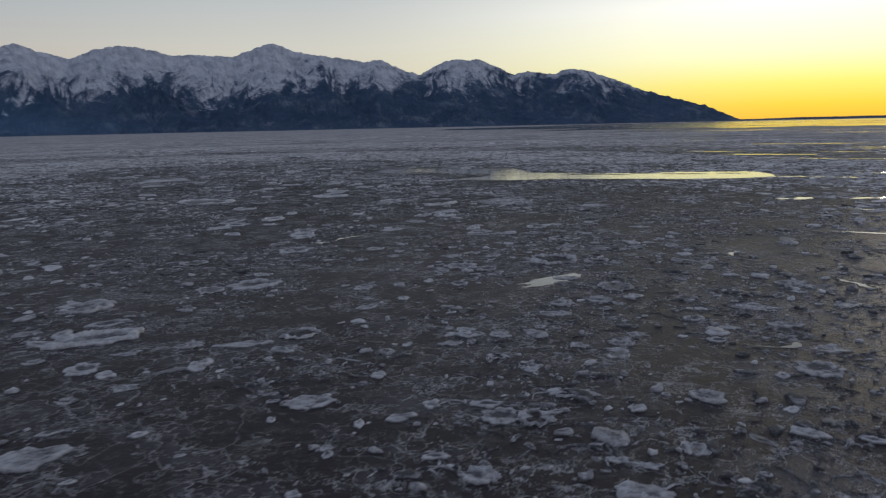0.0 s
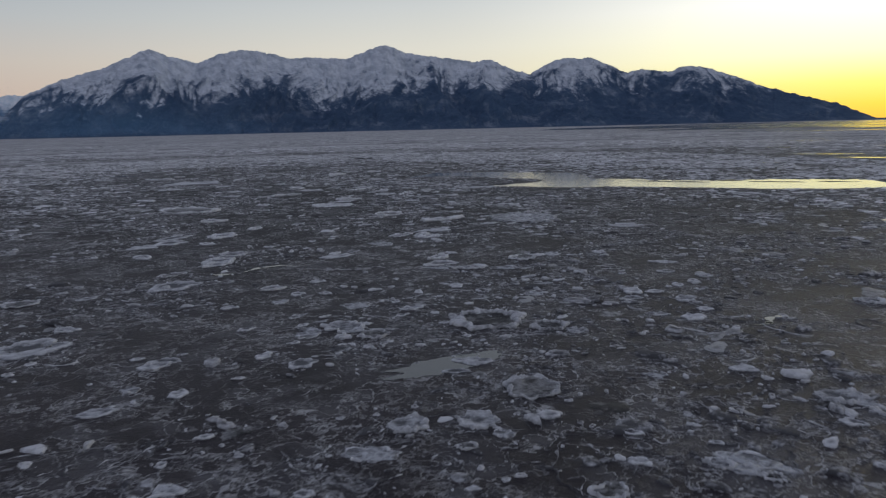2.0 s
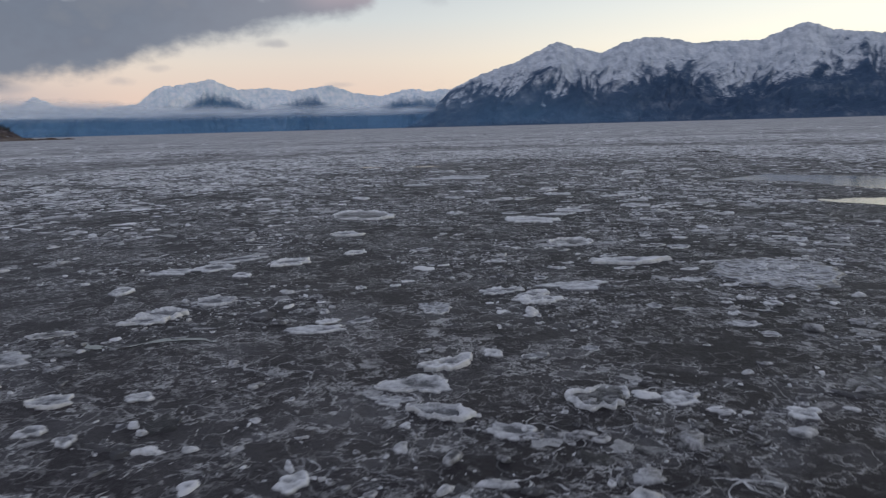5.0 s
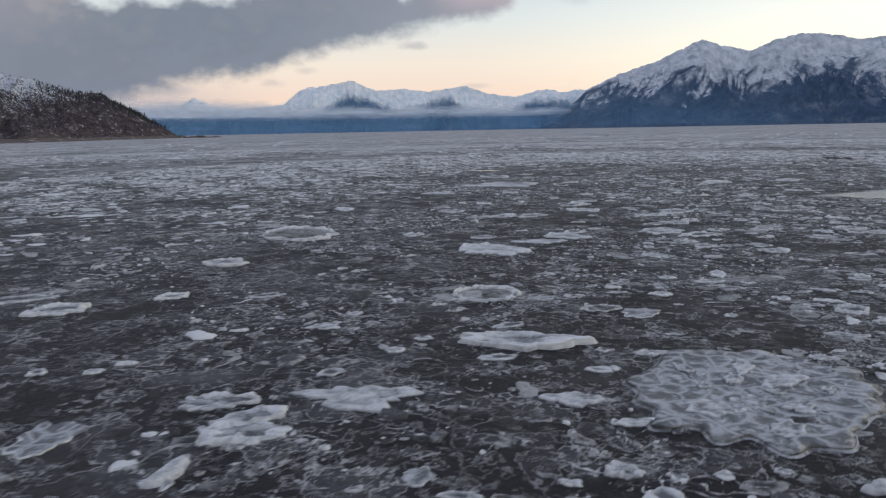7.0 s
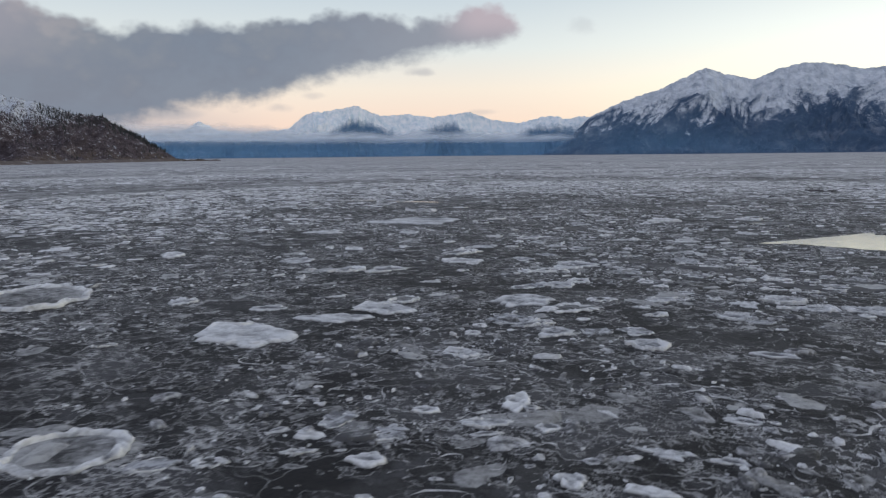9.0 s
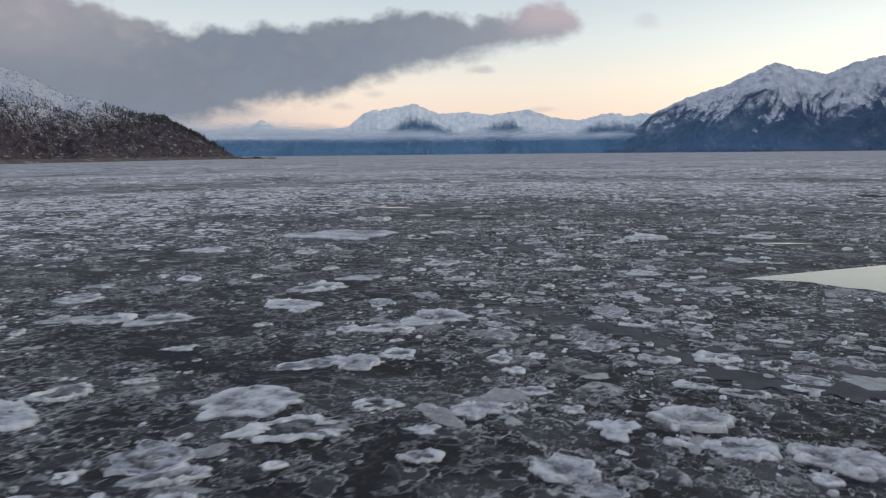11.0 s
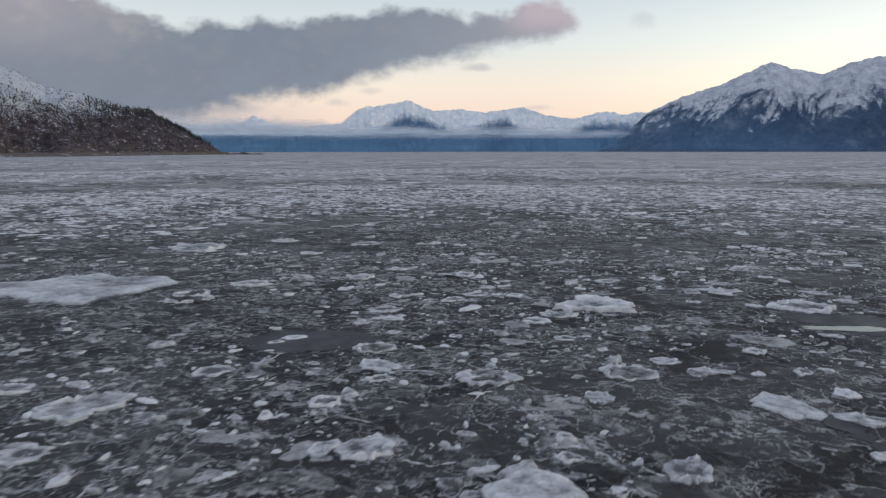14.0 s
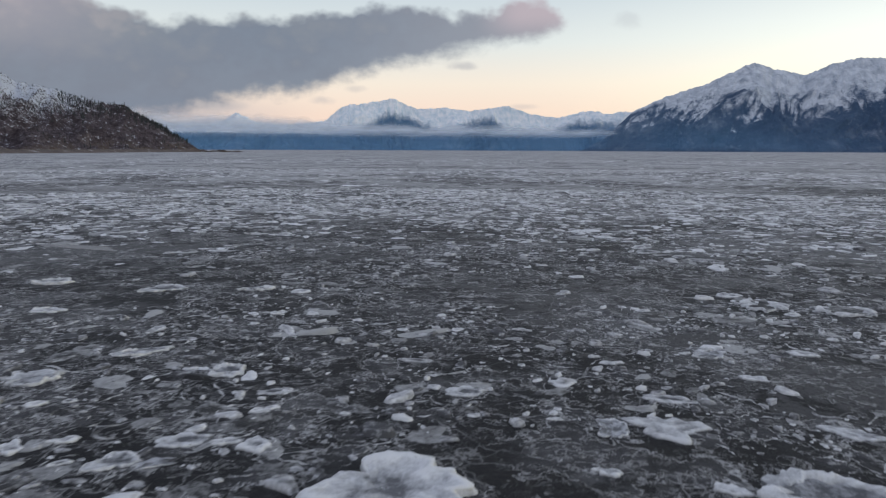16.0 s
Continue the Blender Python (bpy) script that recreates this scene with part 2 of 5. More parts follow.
def floe_material(name, lo, hi, rough=0.7):
    """Ice that is grey where it is wet and thin and along its lower edges, and white where frost and crust lie on it
    (the mesh says where).
    """
    m, n = material(name)
    co = n.add("ShaderNodeNewGeometry")
    p = co.outputs["Position"]
    crust = n.add("ShaderNodeAttribute", attribute_name="crust").outputs["Fac"]
    r = n.math("ADD", n.add("ShaderNodeObjectInfo").outputs["Random"], co.outputs["Random Per Island"])
    w = n.add("ShaderNodeTexNoise", {"Vector": p, "Scale": 1.7, "Detail": 3.0}).outputs["Color"]
    q = n.add("ShaderNodeVectorMath", (p, n.add("ShaderNodeVectorMath", (w, (0.7, 0.7, 0.7)), operation="MULTIPLY").outputs[0]), operation="ADD").outputs[0]
    big, fine = n.noise(q, 2.6, 6.0, 0.68), n.noise(p, 9.0, 5.0, 0.66)
    t = n.math("ADD", crust, n.math("ADD", n.math("MULTIPLY", n.math("SUBTRACT", big, 0.5), 1.5), n.math("MULTIPLY", n.math("SUBTRACT", fine, 0.5), 0.8)))
    t = n.math("ADD", t, n.math("MULTIPLY", n.math("SUBTRACT", r, 1.0), 0.22))
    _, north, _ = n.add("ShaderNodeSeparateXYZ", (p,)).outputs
    wet = n.step(north, 85.0, 35.0)   # southern ice greyed in its colour for the low sunset light
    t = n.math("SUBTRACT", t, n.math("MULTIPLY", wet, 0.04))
    h = n.math("ADD", big, n.math("MULTIPLY", fine, 0.6))
    mid = tuple(a + 0.52 * (b - a) for a, b in zip(lo, hi))
    color = n.ramp(t, (0.10, lo), (0.50, mid), (0.95, hi))
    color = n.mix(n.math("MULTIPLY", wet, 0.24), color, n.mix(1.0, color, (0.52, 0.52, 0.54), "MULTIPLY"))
    finish(n, color, rough, h, (0.85, 0.07), **{"Specular IOR Level": 0.15})
    return m


def water_material():
    m, n = material("still_water")
    p = n.add("ShaderNodeNewGeometry").outputs["Position"]
    finish(n, n.ramp(n.noise(p, 0.3), (0.3, (0.03, 0.033, 0.035)), (0.7, (0.06, 0.062, 0.06))), n.line(n.noise(p, 0.5, 5.0), 0.35, 0.75, 0.06, 0.12), n.noise(p, 2.2, 5.0, 0.6), (0.16, 0.025), IOR=1.6)
    return m


def mountain_material(name, hazed_wood_lo, hazed_wood_hi, grain=1.0, mess=1.0, run=0.011, dim=(0.33, 0.375, 0.44), white=(0.66, 0.695, 0.745), scars=0.24):
    """Snow that breaks up downwards into gullies between dark wooded spurs; the woods' blue is haze put into their
    colour.
    """
    m, n = material(name)
    p = n.add("ShaderNodeNewGeometry").outputs["Position"]
    line = n.add("ShaderNodeAttribute", attribute_name="snow").outputs["Fac"]
    thin = n.add("ShaderNodeAttribute", attribute_name="rock").outputs["Fac"]
    lie = n.add("ShaderNodeAttribute", attribute_name="lie").outputs["Vector"]   # metres across and down the slope
    broad, mid, fine = n.noise(p, 0.004 * grain, 4.0), n.noise(p, 0.02 * grain, 6.0, 0.65), n.noise(p, 0.10 * grain, 5.0, 0.7)
    streak = n.noise(n.scaled(lie, 0.030 * grain, run * grain, 0), 1.0, 6.0, 0.66, 0.7)
    s = n.math("ADD", line, n.math("MULTIPLY", n.math("SUBTRACT", mid, 0.5), 1.1 * mess))
    s = n.math("ADD", s, n.math("MULTIPLY", n.math("SUBTRACT", fine, 0.5), 1.5 * mess))
    s = n.math("ADD", s, n.math("MULTIPLY", n.math("SUBTRACT", streak, 0.5), 1.3 * mess))
    snow = n.step(s, 0.22, 0.92)
    bare = n.step(n.math("ADD", thin, n.math("ADD", n.math("MULTIPLY", n.math("SUBTRACT", streak, 0.5), 1.5 * mess), n.math("MULTIPLY", n.math("SUBTRACT", fine, 0.5), 1.7 * mess))), 0.30, 0.82)
    snow = n.math("MULTIPLY", snow, n.math("SUBTRACT", 1.0, n.math("MULTIPLY", bare, 0.82)))
    # snow lying under open wood and in clearings
    clearing = n.math("MULTIPLY", n.step(n.math("ADD", n.math("MULTIPLY", n.noise(p, 0.006 * grain, 5.0, 0.6), 0.6), n.math("MULTIPLY", streak, 0.4)), 0.50, 0.66), scars)
    clearing = n.math("MULTIPLY", clearing, n.line(fine, 0.35, 0.65, 0.5, 1.1))
    wood = n.ramp(n.math("ADD", n.math("MULTIPLY", broad, 0.35), n.math("ADD", n.math("MULTIPLY", mid, 0.4), n.math("MULTIPLY", fine, 0.25))), (0.38, hazed_wood_lo), (0.62, hazed_wood_hi))
    # dimmer in the bump's hollows: relief shading put into the snow's colour
    pale = n.ramp(n.math("ADD", n.math("MULTIPLY", mid, 0.5), n.math("MULTIPLY", streak, 0.5)), (0.38, dim), (0.58, white))
    finish(n, n.mix(n.math("MAXIMUM", snow, clearing), wood, pale), 0.85, n.math("ADD", streak, n.math("MULTIPLY", mid, 0.6)), (0.6, 14.0 / grain), **{"Specular IOR Level": 0.1})
    return m


# massif woods blued in the colour to stand for haze
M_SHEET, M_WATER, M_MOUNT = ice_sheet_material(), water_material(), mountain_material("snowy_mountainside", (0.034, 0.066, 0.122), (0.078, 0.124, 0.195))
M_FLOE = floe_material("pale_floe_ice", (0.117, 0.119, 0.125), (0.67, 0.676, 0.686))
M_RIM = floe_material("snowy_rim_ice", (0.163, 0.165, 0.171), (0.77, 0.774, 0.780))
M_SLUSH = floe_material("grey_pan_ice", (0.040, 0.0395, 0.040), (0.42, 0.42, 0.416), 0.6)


def smooth_ice_material():
    m, n = material("smooth_young_ice")
    p = n.add("ShaderNodeNewGeometry").outputs["Position"]
    finish(n, n.ramp(n.noise(p, 0.5), (0.3, (0.040, 0.039, 0.045)), (0.7, (0.062, 0.060, 0.068))), n.line(n.noise(p, 0.8, 5.0), 0.3, 0.7, 0.40, 0.62), n.noise(p, 3.0, 5.0), (0.15, 0.03), **{"Specular IOR Level": 0.09})
    return m


def crust_material():
    m, n = material("crusted_pan_ice")
    p = n.add("ShaderNodeNewGeometry").outputs["Position"]
    w = n.add("ShaderNodeTexNoise", {"Vector": p, "Scale": 1.2, "Detail": 4.0}).outputs["Color"]
    q = n.add("ShaderNodeVectorMath", (p, n.add("ShaderNodeVectorMath", (w, (0.8, 0.8, 0.8)), operation="MULTIPLY").outputs[0]), operation="ADD").outputs[0]
    ridge = n.step(n.add("ShaderNodeTexVoronoi", {"Vector": q, "Scale": 1.1}, feature="DISTANCE_TO_EDGE").outputs[0], 0.14, 0.0)
    t = n.noise(q, 2.4, 7.0, 0.66)
    pale = n.math("MAXIMUM", n.math("MULTIPLY", ridge, 0.8), n.step(t, 0.42, 0.66))
    finish(n, n.ramp(pale, (0.0, (0.11, 0.112, 0.118)), (1.0, (0.50, 0.51, 0.535))), 0.6, n.math("ADD", t, n.math("MULTIPLY", ridge, 0.5)), (0.7, 0.10))
    return m


def headland_material():
    """Brown leafless scrub and rock, snow on the upper slopes, ochre grass and a dark beach low down."""
    m, n = material("scrub_and_snow")
    p = n.add("ShaderNodeNewGeometry").outputs["Position"]
    _, _, z = n.add("ShaderNodeSeparateXYZ", (p,)).outputs
    line = n.add("ShaderNodeAttribute", attribute_name="snow").outputs["Fac"]
    broad, mid, fine = n.noise(p, 0.012, 4.0), n.noise(p, 0.07, 6.0, 0.65), n.noise(p, 0.35, 5.0, 0.7)
    line = n.math("MINIMUM", line, 0.85)
    s = n.math("ADD", line, n.math("MULTIPLY", n.math("SUBTRACT", mid, 0.5), 1.5))
    s = n.math("ADD", s, n.math("MULTIPLY", n.math("SUBTRACT", fine, 0.5), 3.4))
    scrub = n.ramp(n.math("ADD", n.math("MULTIPLY", mid, 0.5), n.math("MULTIPLY", fine, 0.5)), (0.36, (0.030, 0.023, 0.025)), (0.50, (0.078, 0.062, 0.067)), (0.64, (0.20, 0.172, 0.18)))
    ochre = n.math("MULTIPLY", n.step(z, 26.0, 6.0), n.step(broad, 0.48, 0.58))
    scrub = n.mix(n.math("MULTIPLY", ochre, 0.4), scrub, (0.16, 0.12, 0.075))
    flecks = n.math("MULTIPLY", n.step(n.noise(n.scaled(p, 1, 1, 1.8), 0.11, 5.0, 0.65), 0.57, 0.64), n.step(mid, 0.46, 0.58))
    snow = n.math("MAXIMUM", n.step(s, 0.30, 0.70), n.math("MULTIPLY", flecks, 0.8))
    finish(n, n.mix(snow, scrub, (0.62, 0.65, 0.70)), 0.9, n.math("ADD", mid, fine), (0.8, 4.0), **{"Specular IOR Level": 0.1})
    return m


def fog_material(name="fog", thick=0.9, tint=(0.84, 0.89, 0.95, 1), lo=0.02):
    m, n = material(name)
    p = n.add("ShaderNodeNewGeometry").outputs["Position"]
    soft = n.add("ShaderNodeAttribute", attribute_name="soft").outputs["Fac"]
    puff = n.noise(n.scaled(p, 1, 1, 3.5), 0.006, 6.0, 0.6)
    a = n.math("MULTIPLY", soft, n.step(puff, lo, 0.62), clamp=True)
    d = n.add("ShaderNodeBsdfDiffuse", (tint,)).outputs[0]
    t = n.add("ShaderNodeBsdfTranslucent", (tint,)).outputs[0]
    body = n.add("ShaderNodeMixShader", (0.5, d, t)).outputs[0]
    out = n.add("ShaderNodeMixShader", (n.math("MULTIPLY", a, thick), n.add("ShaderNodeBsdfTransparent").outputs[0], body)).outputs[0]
    n.add("ShaderNodeOutputMaterial", (out,))
    return m


def spruce_material():
    m, n = material("spruce_needles")
    g = n.add("ShaderNodeNewGeometry")
    finish(n, n.ramp(n.math("ADD", n.math("MULTIPLY", g.outputs["Random Per Island"], 0.6), n.math("MULTIPLY", n.noise(g.outputs["Position"], 0.8), 0.4)), (0.2, (0.016, 0.021, 0.022)), (0.8, (0.050, 0.058, 0.056))), 0.9)
    return m


M_SMOOTH, M_CRUST, M_HEAD, M_FOG, M_SPRUCE = smooth_ice_material(), crust_material(), headland_material(), fog_material(), spruce_material()
# for crust hummocks, nearly black: their dark shading is in the colour
M_SHADED = floe_material("dirty_ice", (0.02, 0.019, 0.02), (0.12, 0.115, 0.115))
# blue tint of a see-through sheet that stands for distance haze
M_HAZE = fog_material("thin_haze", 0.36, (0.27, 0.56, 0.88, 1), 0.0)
# far range: distance haze put into the colours, woods paler and bluer
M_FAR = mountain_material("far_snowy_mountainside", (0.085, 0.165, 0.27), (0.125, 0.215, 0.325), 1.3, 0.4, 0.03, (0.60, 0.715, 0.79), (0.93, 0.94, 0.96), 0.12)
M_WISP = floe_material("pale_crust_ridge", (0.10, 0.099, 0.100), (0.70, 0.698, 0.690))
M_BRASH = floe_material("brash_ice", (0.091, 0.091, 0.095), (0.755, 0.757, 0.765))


# ---- mesh helpers ----
def mesh_of(name, verts, faces, mat, smooth=True):
    me = bpy.data.meshes.new(name)
    verts = np.asarray(verts, dtype=np.float32)
    me.vertices.add(len(verts))
    me.vertices.foreach_set("co", verts.ravel())
    sizes = np.concatenate([np.full(len(f), f.shape[1]) for f in faces])
    loops = np.concatenate([f.ravel() for f in faces])
    me.loops.add(len(loops))
    me.loops.foreach_set("vertex_index", loops.astype(np.int32))
    me.polygons.add(len(sizes))
    me.polygons.foreach_set("loop_start", np.concatenate([[0], np.cumsum(sizes)[:-1]]).astype(np.int32))
    me.polygons.foreach_set("use_smooth", np.full(len(sizes), smooth))
    me.update(calc_edges=True)
    me.materials.append(mat)
    return me


def grid_faces(rows, cols, wrap=False):
    i, j = np.meshgrid(np.arange(rows - 1), np.arange(cols if wrap else cols - 1), indexing="ij")
    k = (j + 1) % cols
    return np.stack([i * cols + j, i * cols + k, (i + 1) * cols + k, (i + 1) * cols + j], -1).reshape(-1, 4)


def smooth_noise(x, seed, octaves=4, gain=0.5):
    """Sum of smooth one-dimensional noise, about -1 to 1."""
    rng, total, amp = np.random.default_rng(seed), 0, 1
    for o in range(octaves):
        knots = rng.uniform(-1, 1, 4096)
        u = np.asarray(x) * 2 ** o + 1000
        i = np.floor(u).astype(int)
        f = u - i
        f = f * f * (3 - 2 * f)
        total = total + amp * (knots[i % 4096] * (1 - f) + knots[(i + 1) % 4096] * f)
        amp *= gain
    return total


def noise_2d(x, y, seed, octaves=4, gain=0.5):
    rng, total, amp = np.random.default_rng(seed), 0, 1
    for o in range(octaves):
        knots = rng.uniform(-1, 1, (256, 256))
        u, v = np.asarray(x) * 2 ** o + 500, np.asarray(y) * 2 ** o + 500
        i, j = np.floor(u).astype(int), np.floor(v).astype(int)
        f, g = u - i, v - j
        f, g = f * f * (3 - 2 * f), g * g * (3 - 2 * g)
        i0, i1, j0, j1 = i % 256, (i + 1) % 256, j % 256, (j + 1) % 256
        total = total + amp * ((knots[i0, j0] * (1 - f) + knots[i1, j0] * f) * (1 - g) + (knots[i0, j1] * (1 - f) + knots[i1, j1] * f) * g)
        amp *= gain
    return total


# ---- the frozen bay ----
def bay_ice():
    s = 5600.0
    edge = np.concatenate([[-s, -1500, -500], np.arange(-200, 241, 20.0), [500, 1500, s]])
    x, y = np.meshgrid(edge, edge + 60)
    v = np.stack([x.ravel(), y.ravel(), 0 * x.ravel()], -1)
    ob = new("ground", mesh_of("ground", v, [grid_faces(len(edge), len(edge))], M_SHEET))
    return tagged(ob, "dark grey frozen slush with pale cracks covering the whole bay", "sea ice", kind="structure")


bay_ice()


# ---- still water between the floes ----
def ragged_patch(name, x, y, half_long, half_wide, turn, seed, z, mat, label, ragged=0.28, kind="structure", n=160):
    """A flat patch with a ragged edge, long along its turn (degrees from +x)."""
    a = np.linspace(0, 2 * np.pi, n, endpoint=False)
    r = 1 + ragged * smooth_noise(a / (2 * np.pi) * 9, seed, 5, 0.62) * np.minimum(1, np.abs(np.sin(a / 2)) * 6)
    r = np.clip(r, 0.25, 1.7)
    px, py = half_long * r * np.cos(a), half_wide * r * np.sin(a)
    c, s = math.cos(radians(turn)), math.sin(radians(turn))
    ring = np.stack([x + c * px - s * py, y + s * px + c * py, np.full(n, z)], -1)
    mid = np.array([[x, y, z]])
    i = np.arange(n)
    f = np.stack([np.full(n, n), i, (i + 1) % n], -1)
    return tagged(new(name, mesh_of(name, np.vstack([ring, mid]), [f], mat, False)), label, "water", kind=kind)


WATER = "still open water reflecting the pale dusk sky"
# open water, west to east: how far its south and north shores lie at each easting
LAKE = (
    ((-1.5, 117.0, 117.4), (1, 115.9, 119.4), (4.2, 114.7, 122.5), (5.4, 114.3, 126), (9, 113.4, 131.5), (11.6, 113.7, 131), (14, 114, 128.5), (16, 114.2, 128), (18, 113.4, 128.5), (21, 112.4, 126),
     (23, 111.8, 124.5), (31.7, 109.4, 124), (40, 108.1, 124.2), (44, 108.2, 123), (48, 112, 121.5), (49.3, 116.5, 118)),
    ((-17.5, 134.8, 135.2), (-16.6, 135.4, 140), (-15.4, 136, 144.5), (-14.4, 136.6, 149), (-12.5, 136.8, 148.2), (-9.3, 138.0, 147.6), (-5.5, 135.5, 148), (-2, 132.7, 148.4), (3.8, 129.5, 146.2), (5.7, 126, 145.2), (9.1, 125.5, 143.7), (10.8, 126, 140), (12.5, 126.5, 131.5)),
)


def shores(part, seed):
    """The eastings of one part of the lake, and its two ice-broken shores there."""
    c = np.array(part)
    x = np.arange(c[0, 0], c[-1, 0], 0.4)
    lo, hi = np.interp(x, c[:, 0], c[:, 1]), np.interp(x, c[:, 0], c[:, 2])
    lo, hi = lo + 0.45 * smooth_noise(x * 0.3, seed, 5, 0.62), hi + 0.9 * smooth_noise(x * 0.35, seed + 1, 6, 0.72)
    return x, lo, np.maximum(hi, lo + 0.05)


for k, part_of in enumerate(LAKE):
    x, lo, hi = shores(part_of, 3 + 4 * k)
    rows = [np.stack([x, lo + (hi - lo) * f, np.full_like(x, 0.012 + 0.004 * k)], -1) for f in (0, 0.5, 1)]
    tagged(new("water_main", mesh_of("water_main", np.vstack(rows), [grid_faces(3, len(x))], M_WATER, False)), WATER, "water", kind="structure")
ragged_patch("water_beside_plate", 3.4, 40.0, 2.2, 0.8, 35, 7, 0.012, M_WATER, WATER)
ragged_patch("water_small", 36, 79.5, 2.2, 1.1, 20, 9, 0.012, M_WATER, WATER)
ragged_patch("water_small_far", 43, 78.5, 2.0, 0.7, 10, 11, 0.012, M_WATER, WATER)
ragged_patch("water_left", -88, 143, 3.6, 0.8, 40, 13, 0.012, M_WATER, WATER)
ragged_patch("water_left_far", -78.5, 148, 4.0, 0.8, 30, 15, 0.012, M_WATER, WATER)
ragged_patch("dark_ice_pool", -24.8, 152.2, 3.0, 1.6, 10, 19, 0.012, M_SMOOTH, "smooth dark young ice without any crust")
ragged_patch("dark_ice_pool_left", -35.3, 133.6, 2.6, 1.5, 60, 21, 0.012, M_SMOOTH, "smooth dark young ice without any crust")
ragged_patch("water_streak", -24.7, 151.4, 1.9, 0.4, 50, 23, 0.018, M_WATER, WATER)
ragged_patch("water_right", 75, 104, 9, 2.0, -20, 51, 0.012, M_WATER, WATER, 0.4)
ragged_patch("water_right_near", 66, 92, 5, 1.0, -20, 53, 0.012, M_WATER, WATER, 0.4)
ragged_patch("water_right_far", 110, 150, 12, 2.4, -24, 55, 0.012, M_WATER, WATER, 0.4)


def far_leads():
    """Thin broken leads between the fields of ice, towards the sunset."""
    r = np.random.default_rng(17)
    for k in range(64):
        az, d = radians(r.uniform(-38, -2)), math.exp(r.uniform(math.log(170), math.log(3000)))
        if d < 700 and az > radians(-16):
            continue
        long = d * r.uniform(0.02, 0.11) * (1 if d > 600 else 0.5)
        ragged_patch("water_lead", ORIGIN[0] - d * math.sin(az), ORIGIN[1] - 80 + d * math.cos(az), long, long * r.uniform(0.10, 0.22), math.degrees(az) + r.uniform(-14, 14), 300 + k,
                     0.012 + 0.0008 * k + d * 2e-5, M_WATER, "thin open lead shining with the sunset", 0.5, n=48)


def far_channel():
    """Open water far out under the sunset, strewn with long strips of ice."""
    az = radians(-29)
    ragged_patch("water_far_channel", ORIGIN[0] - 2000 * math.sin(az), ORIGIN[1] + 2000 * math.cos(az), 1330, 720, 90 - 29, 71, 0.25, M_WATER, "far open channel gleaming gold under the sunset", 0.22)
    r = np.random.default_rng(23)
    for k in range(110):
        a, d = radians(r.uniform(-46, -9)), math.exp(r.uniform(math.log(640), math.log(3000)))
        long = d * r.uniform(0.012, 0.06)
        ragged_patch("ice_strip", ORIGIN[0] - d * math.sin(a), ORIGIN[1] + d * math.cos(a), long, long * r.uniform(0.10, 0.3), math.degrees(a) + r.uniform(-12, 12), 500 + k, 0.30 + 0.002 * k, M_SHEET, "long strip of grey ice in the far channel", 0.5, n=40)


ORIGIN = (0.0, 80.0)
far_leads()
far_channel()
for k, (x, y, half_long, half_wide) in enumerate(((52, 108, 6, 0.8), (64, 113, 5, 0.8), (29, 55, 2.4, 0.3), (38, 68, 2.4, 0.3), (97, 184, 6, 1.0), (117, 200, 8, 1.2))):
    ragged_patch("water_streak", x, y, half_long, half_wide, -28, 90 + k, 0.014, M_WATER, WATER, 0.45, n=60)
for k, (x, y, half_long, half_wide) in enumerate(((24, 121.3, 5, 0.5), (36, 119.5, 3.5, 0.5), (31, 122.4, 3, 0.45), (44, 118.5, 2.5, 0.5))):
    ragged_patch("ice_strip", x, y, half_long, half_wide, -20 + 3 * k, 120 + k, 0.03 + 0.004 * k, M_SHEET, "thin strip of dark ice across the open water", 0.5, n=60)


def thin_lead(points, width, seed, mat=M_WATER, waver=0.35, label="narrow wet crack shining between the floes"):
    """A narrow winding strip of wet ice along a line of places."""
    c = np.array(points, float)
    t = np.linspace(0, len(c) - 1, 14 * len(c))
    x, y = np.interp(t, np.arange(len(c)), c[:, 0]), np.interp(t, np.arange(len(c)), c[:, 1])
    soft = np.hanning(17) / np.hanning(17).sum()
    if not waver:
        x, y = (np.convolve(np.pad(q, 8, "edge"), soft, "valid") for q in (x, y))
    x, y = x + waver * smooth_noise(t * 2, seed, 3), y + waver * smooth_noise(t * 2, seed + 1, 3)
    dx, dy = np.gradient(x), np.gradient(y)
    l = np.hypot(dx, dy)
    w = width * np.clip(0.6 + 0.7 * smooth_noise(t * 3, seed + 2, 3), 0.08, 1.5) * np.clip(np.minimum(t, t[-1] - t) * 3, 0.1, 1)
    a = np.stack([x - dy / l * w, y + dx / l * w, np.full_like(x, 0.024)], -1)
    b = np.stack([x + dy / l * w, y - dx / l * w, np.full_like(x, 0.024)], -1)
    tagged(new("wet_crack", mesh_of("wet_crack", np.vstack([b, a]), [grid_faces(2, len(x))], mat, False)), label, "crack", kind="structure")


SMOOTH_LEADS = (
    (((-21.9, 119.6), (-19.8, 120.4), (-16.2, 120.1), (-14.0, 120.9), (-12.0, 120.8), (-10.6, 120.0), (-8.7, 118.9), (-7.1, 119.2), (-5.6, 119.6), (-3.9, 120.9), (-1.5, 122.0)), 0.50),
    (((-11.6, 121.3), (-9.4, 121.4), (-8.3, 122.3), (-7.3, 122.4), (-6.3, 122.3), (-4.7, 122.9), (-2.5, 123.4)), 0.38),
    (((-19.1, 126.4), (-16.4, 127.2), (-14.8, 127.6)), 0.6),
    (((-20.6, 141.6), (-18.9, 140.3), (-17.6, 140.6), (-16.6, 139.6)), 0.5),
)
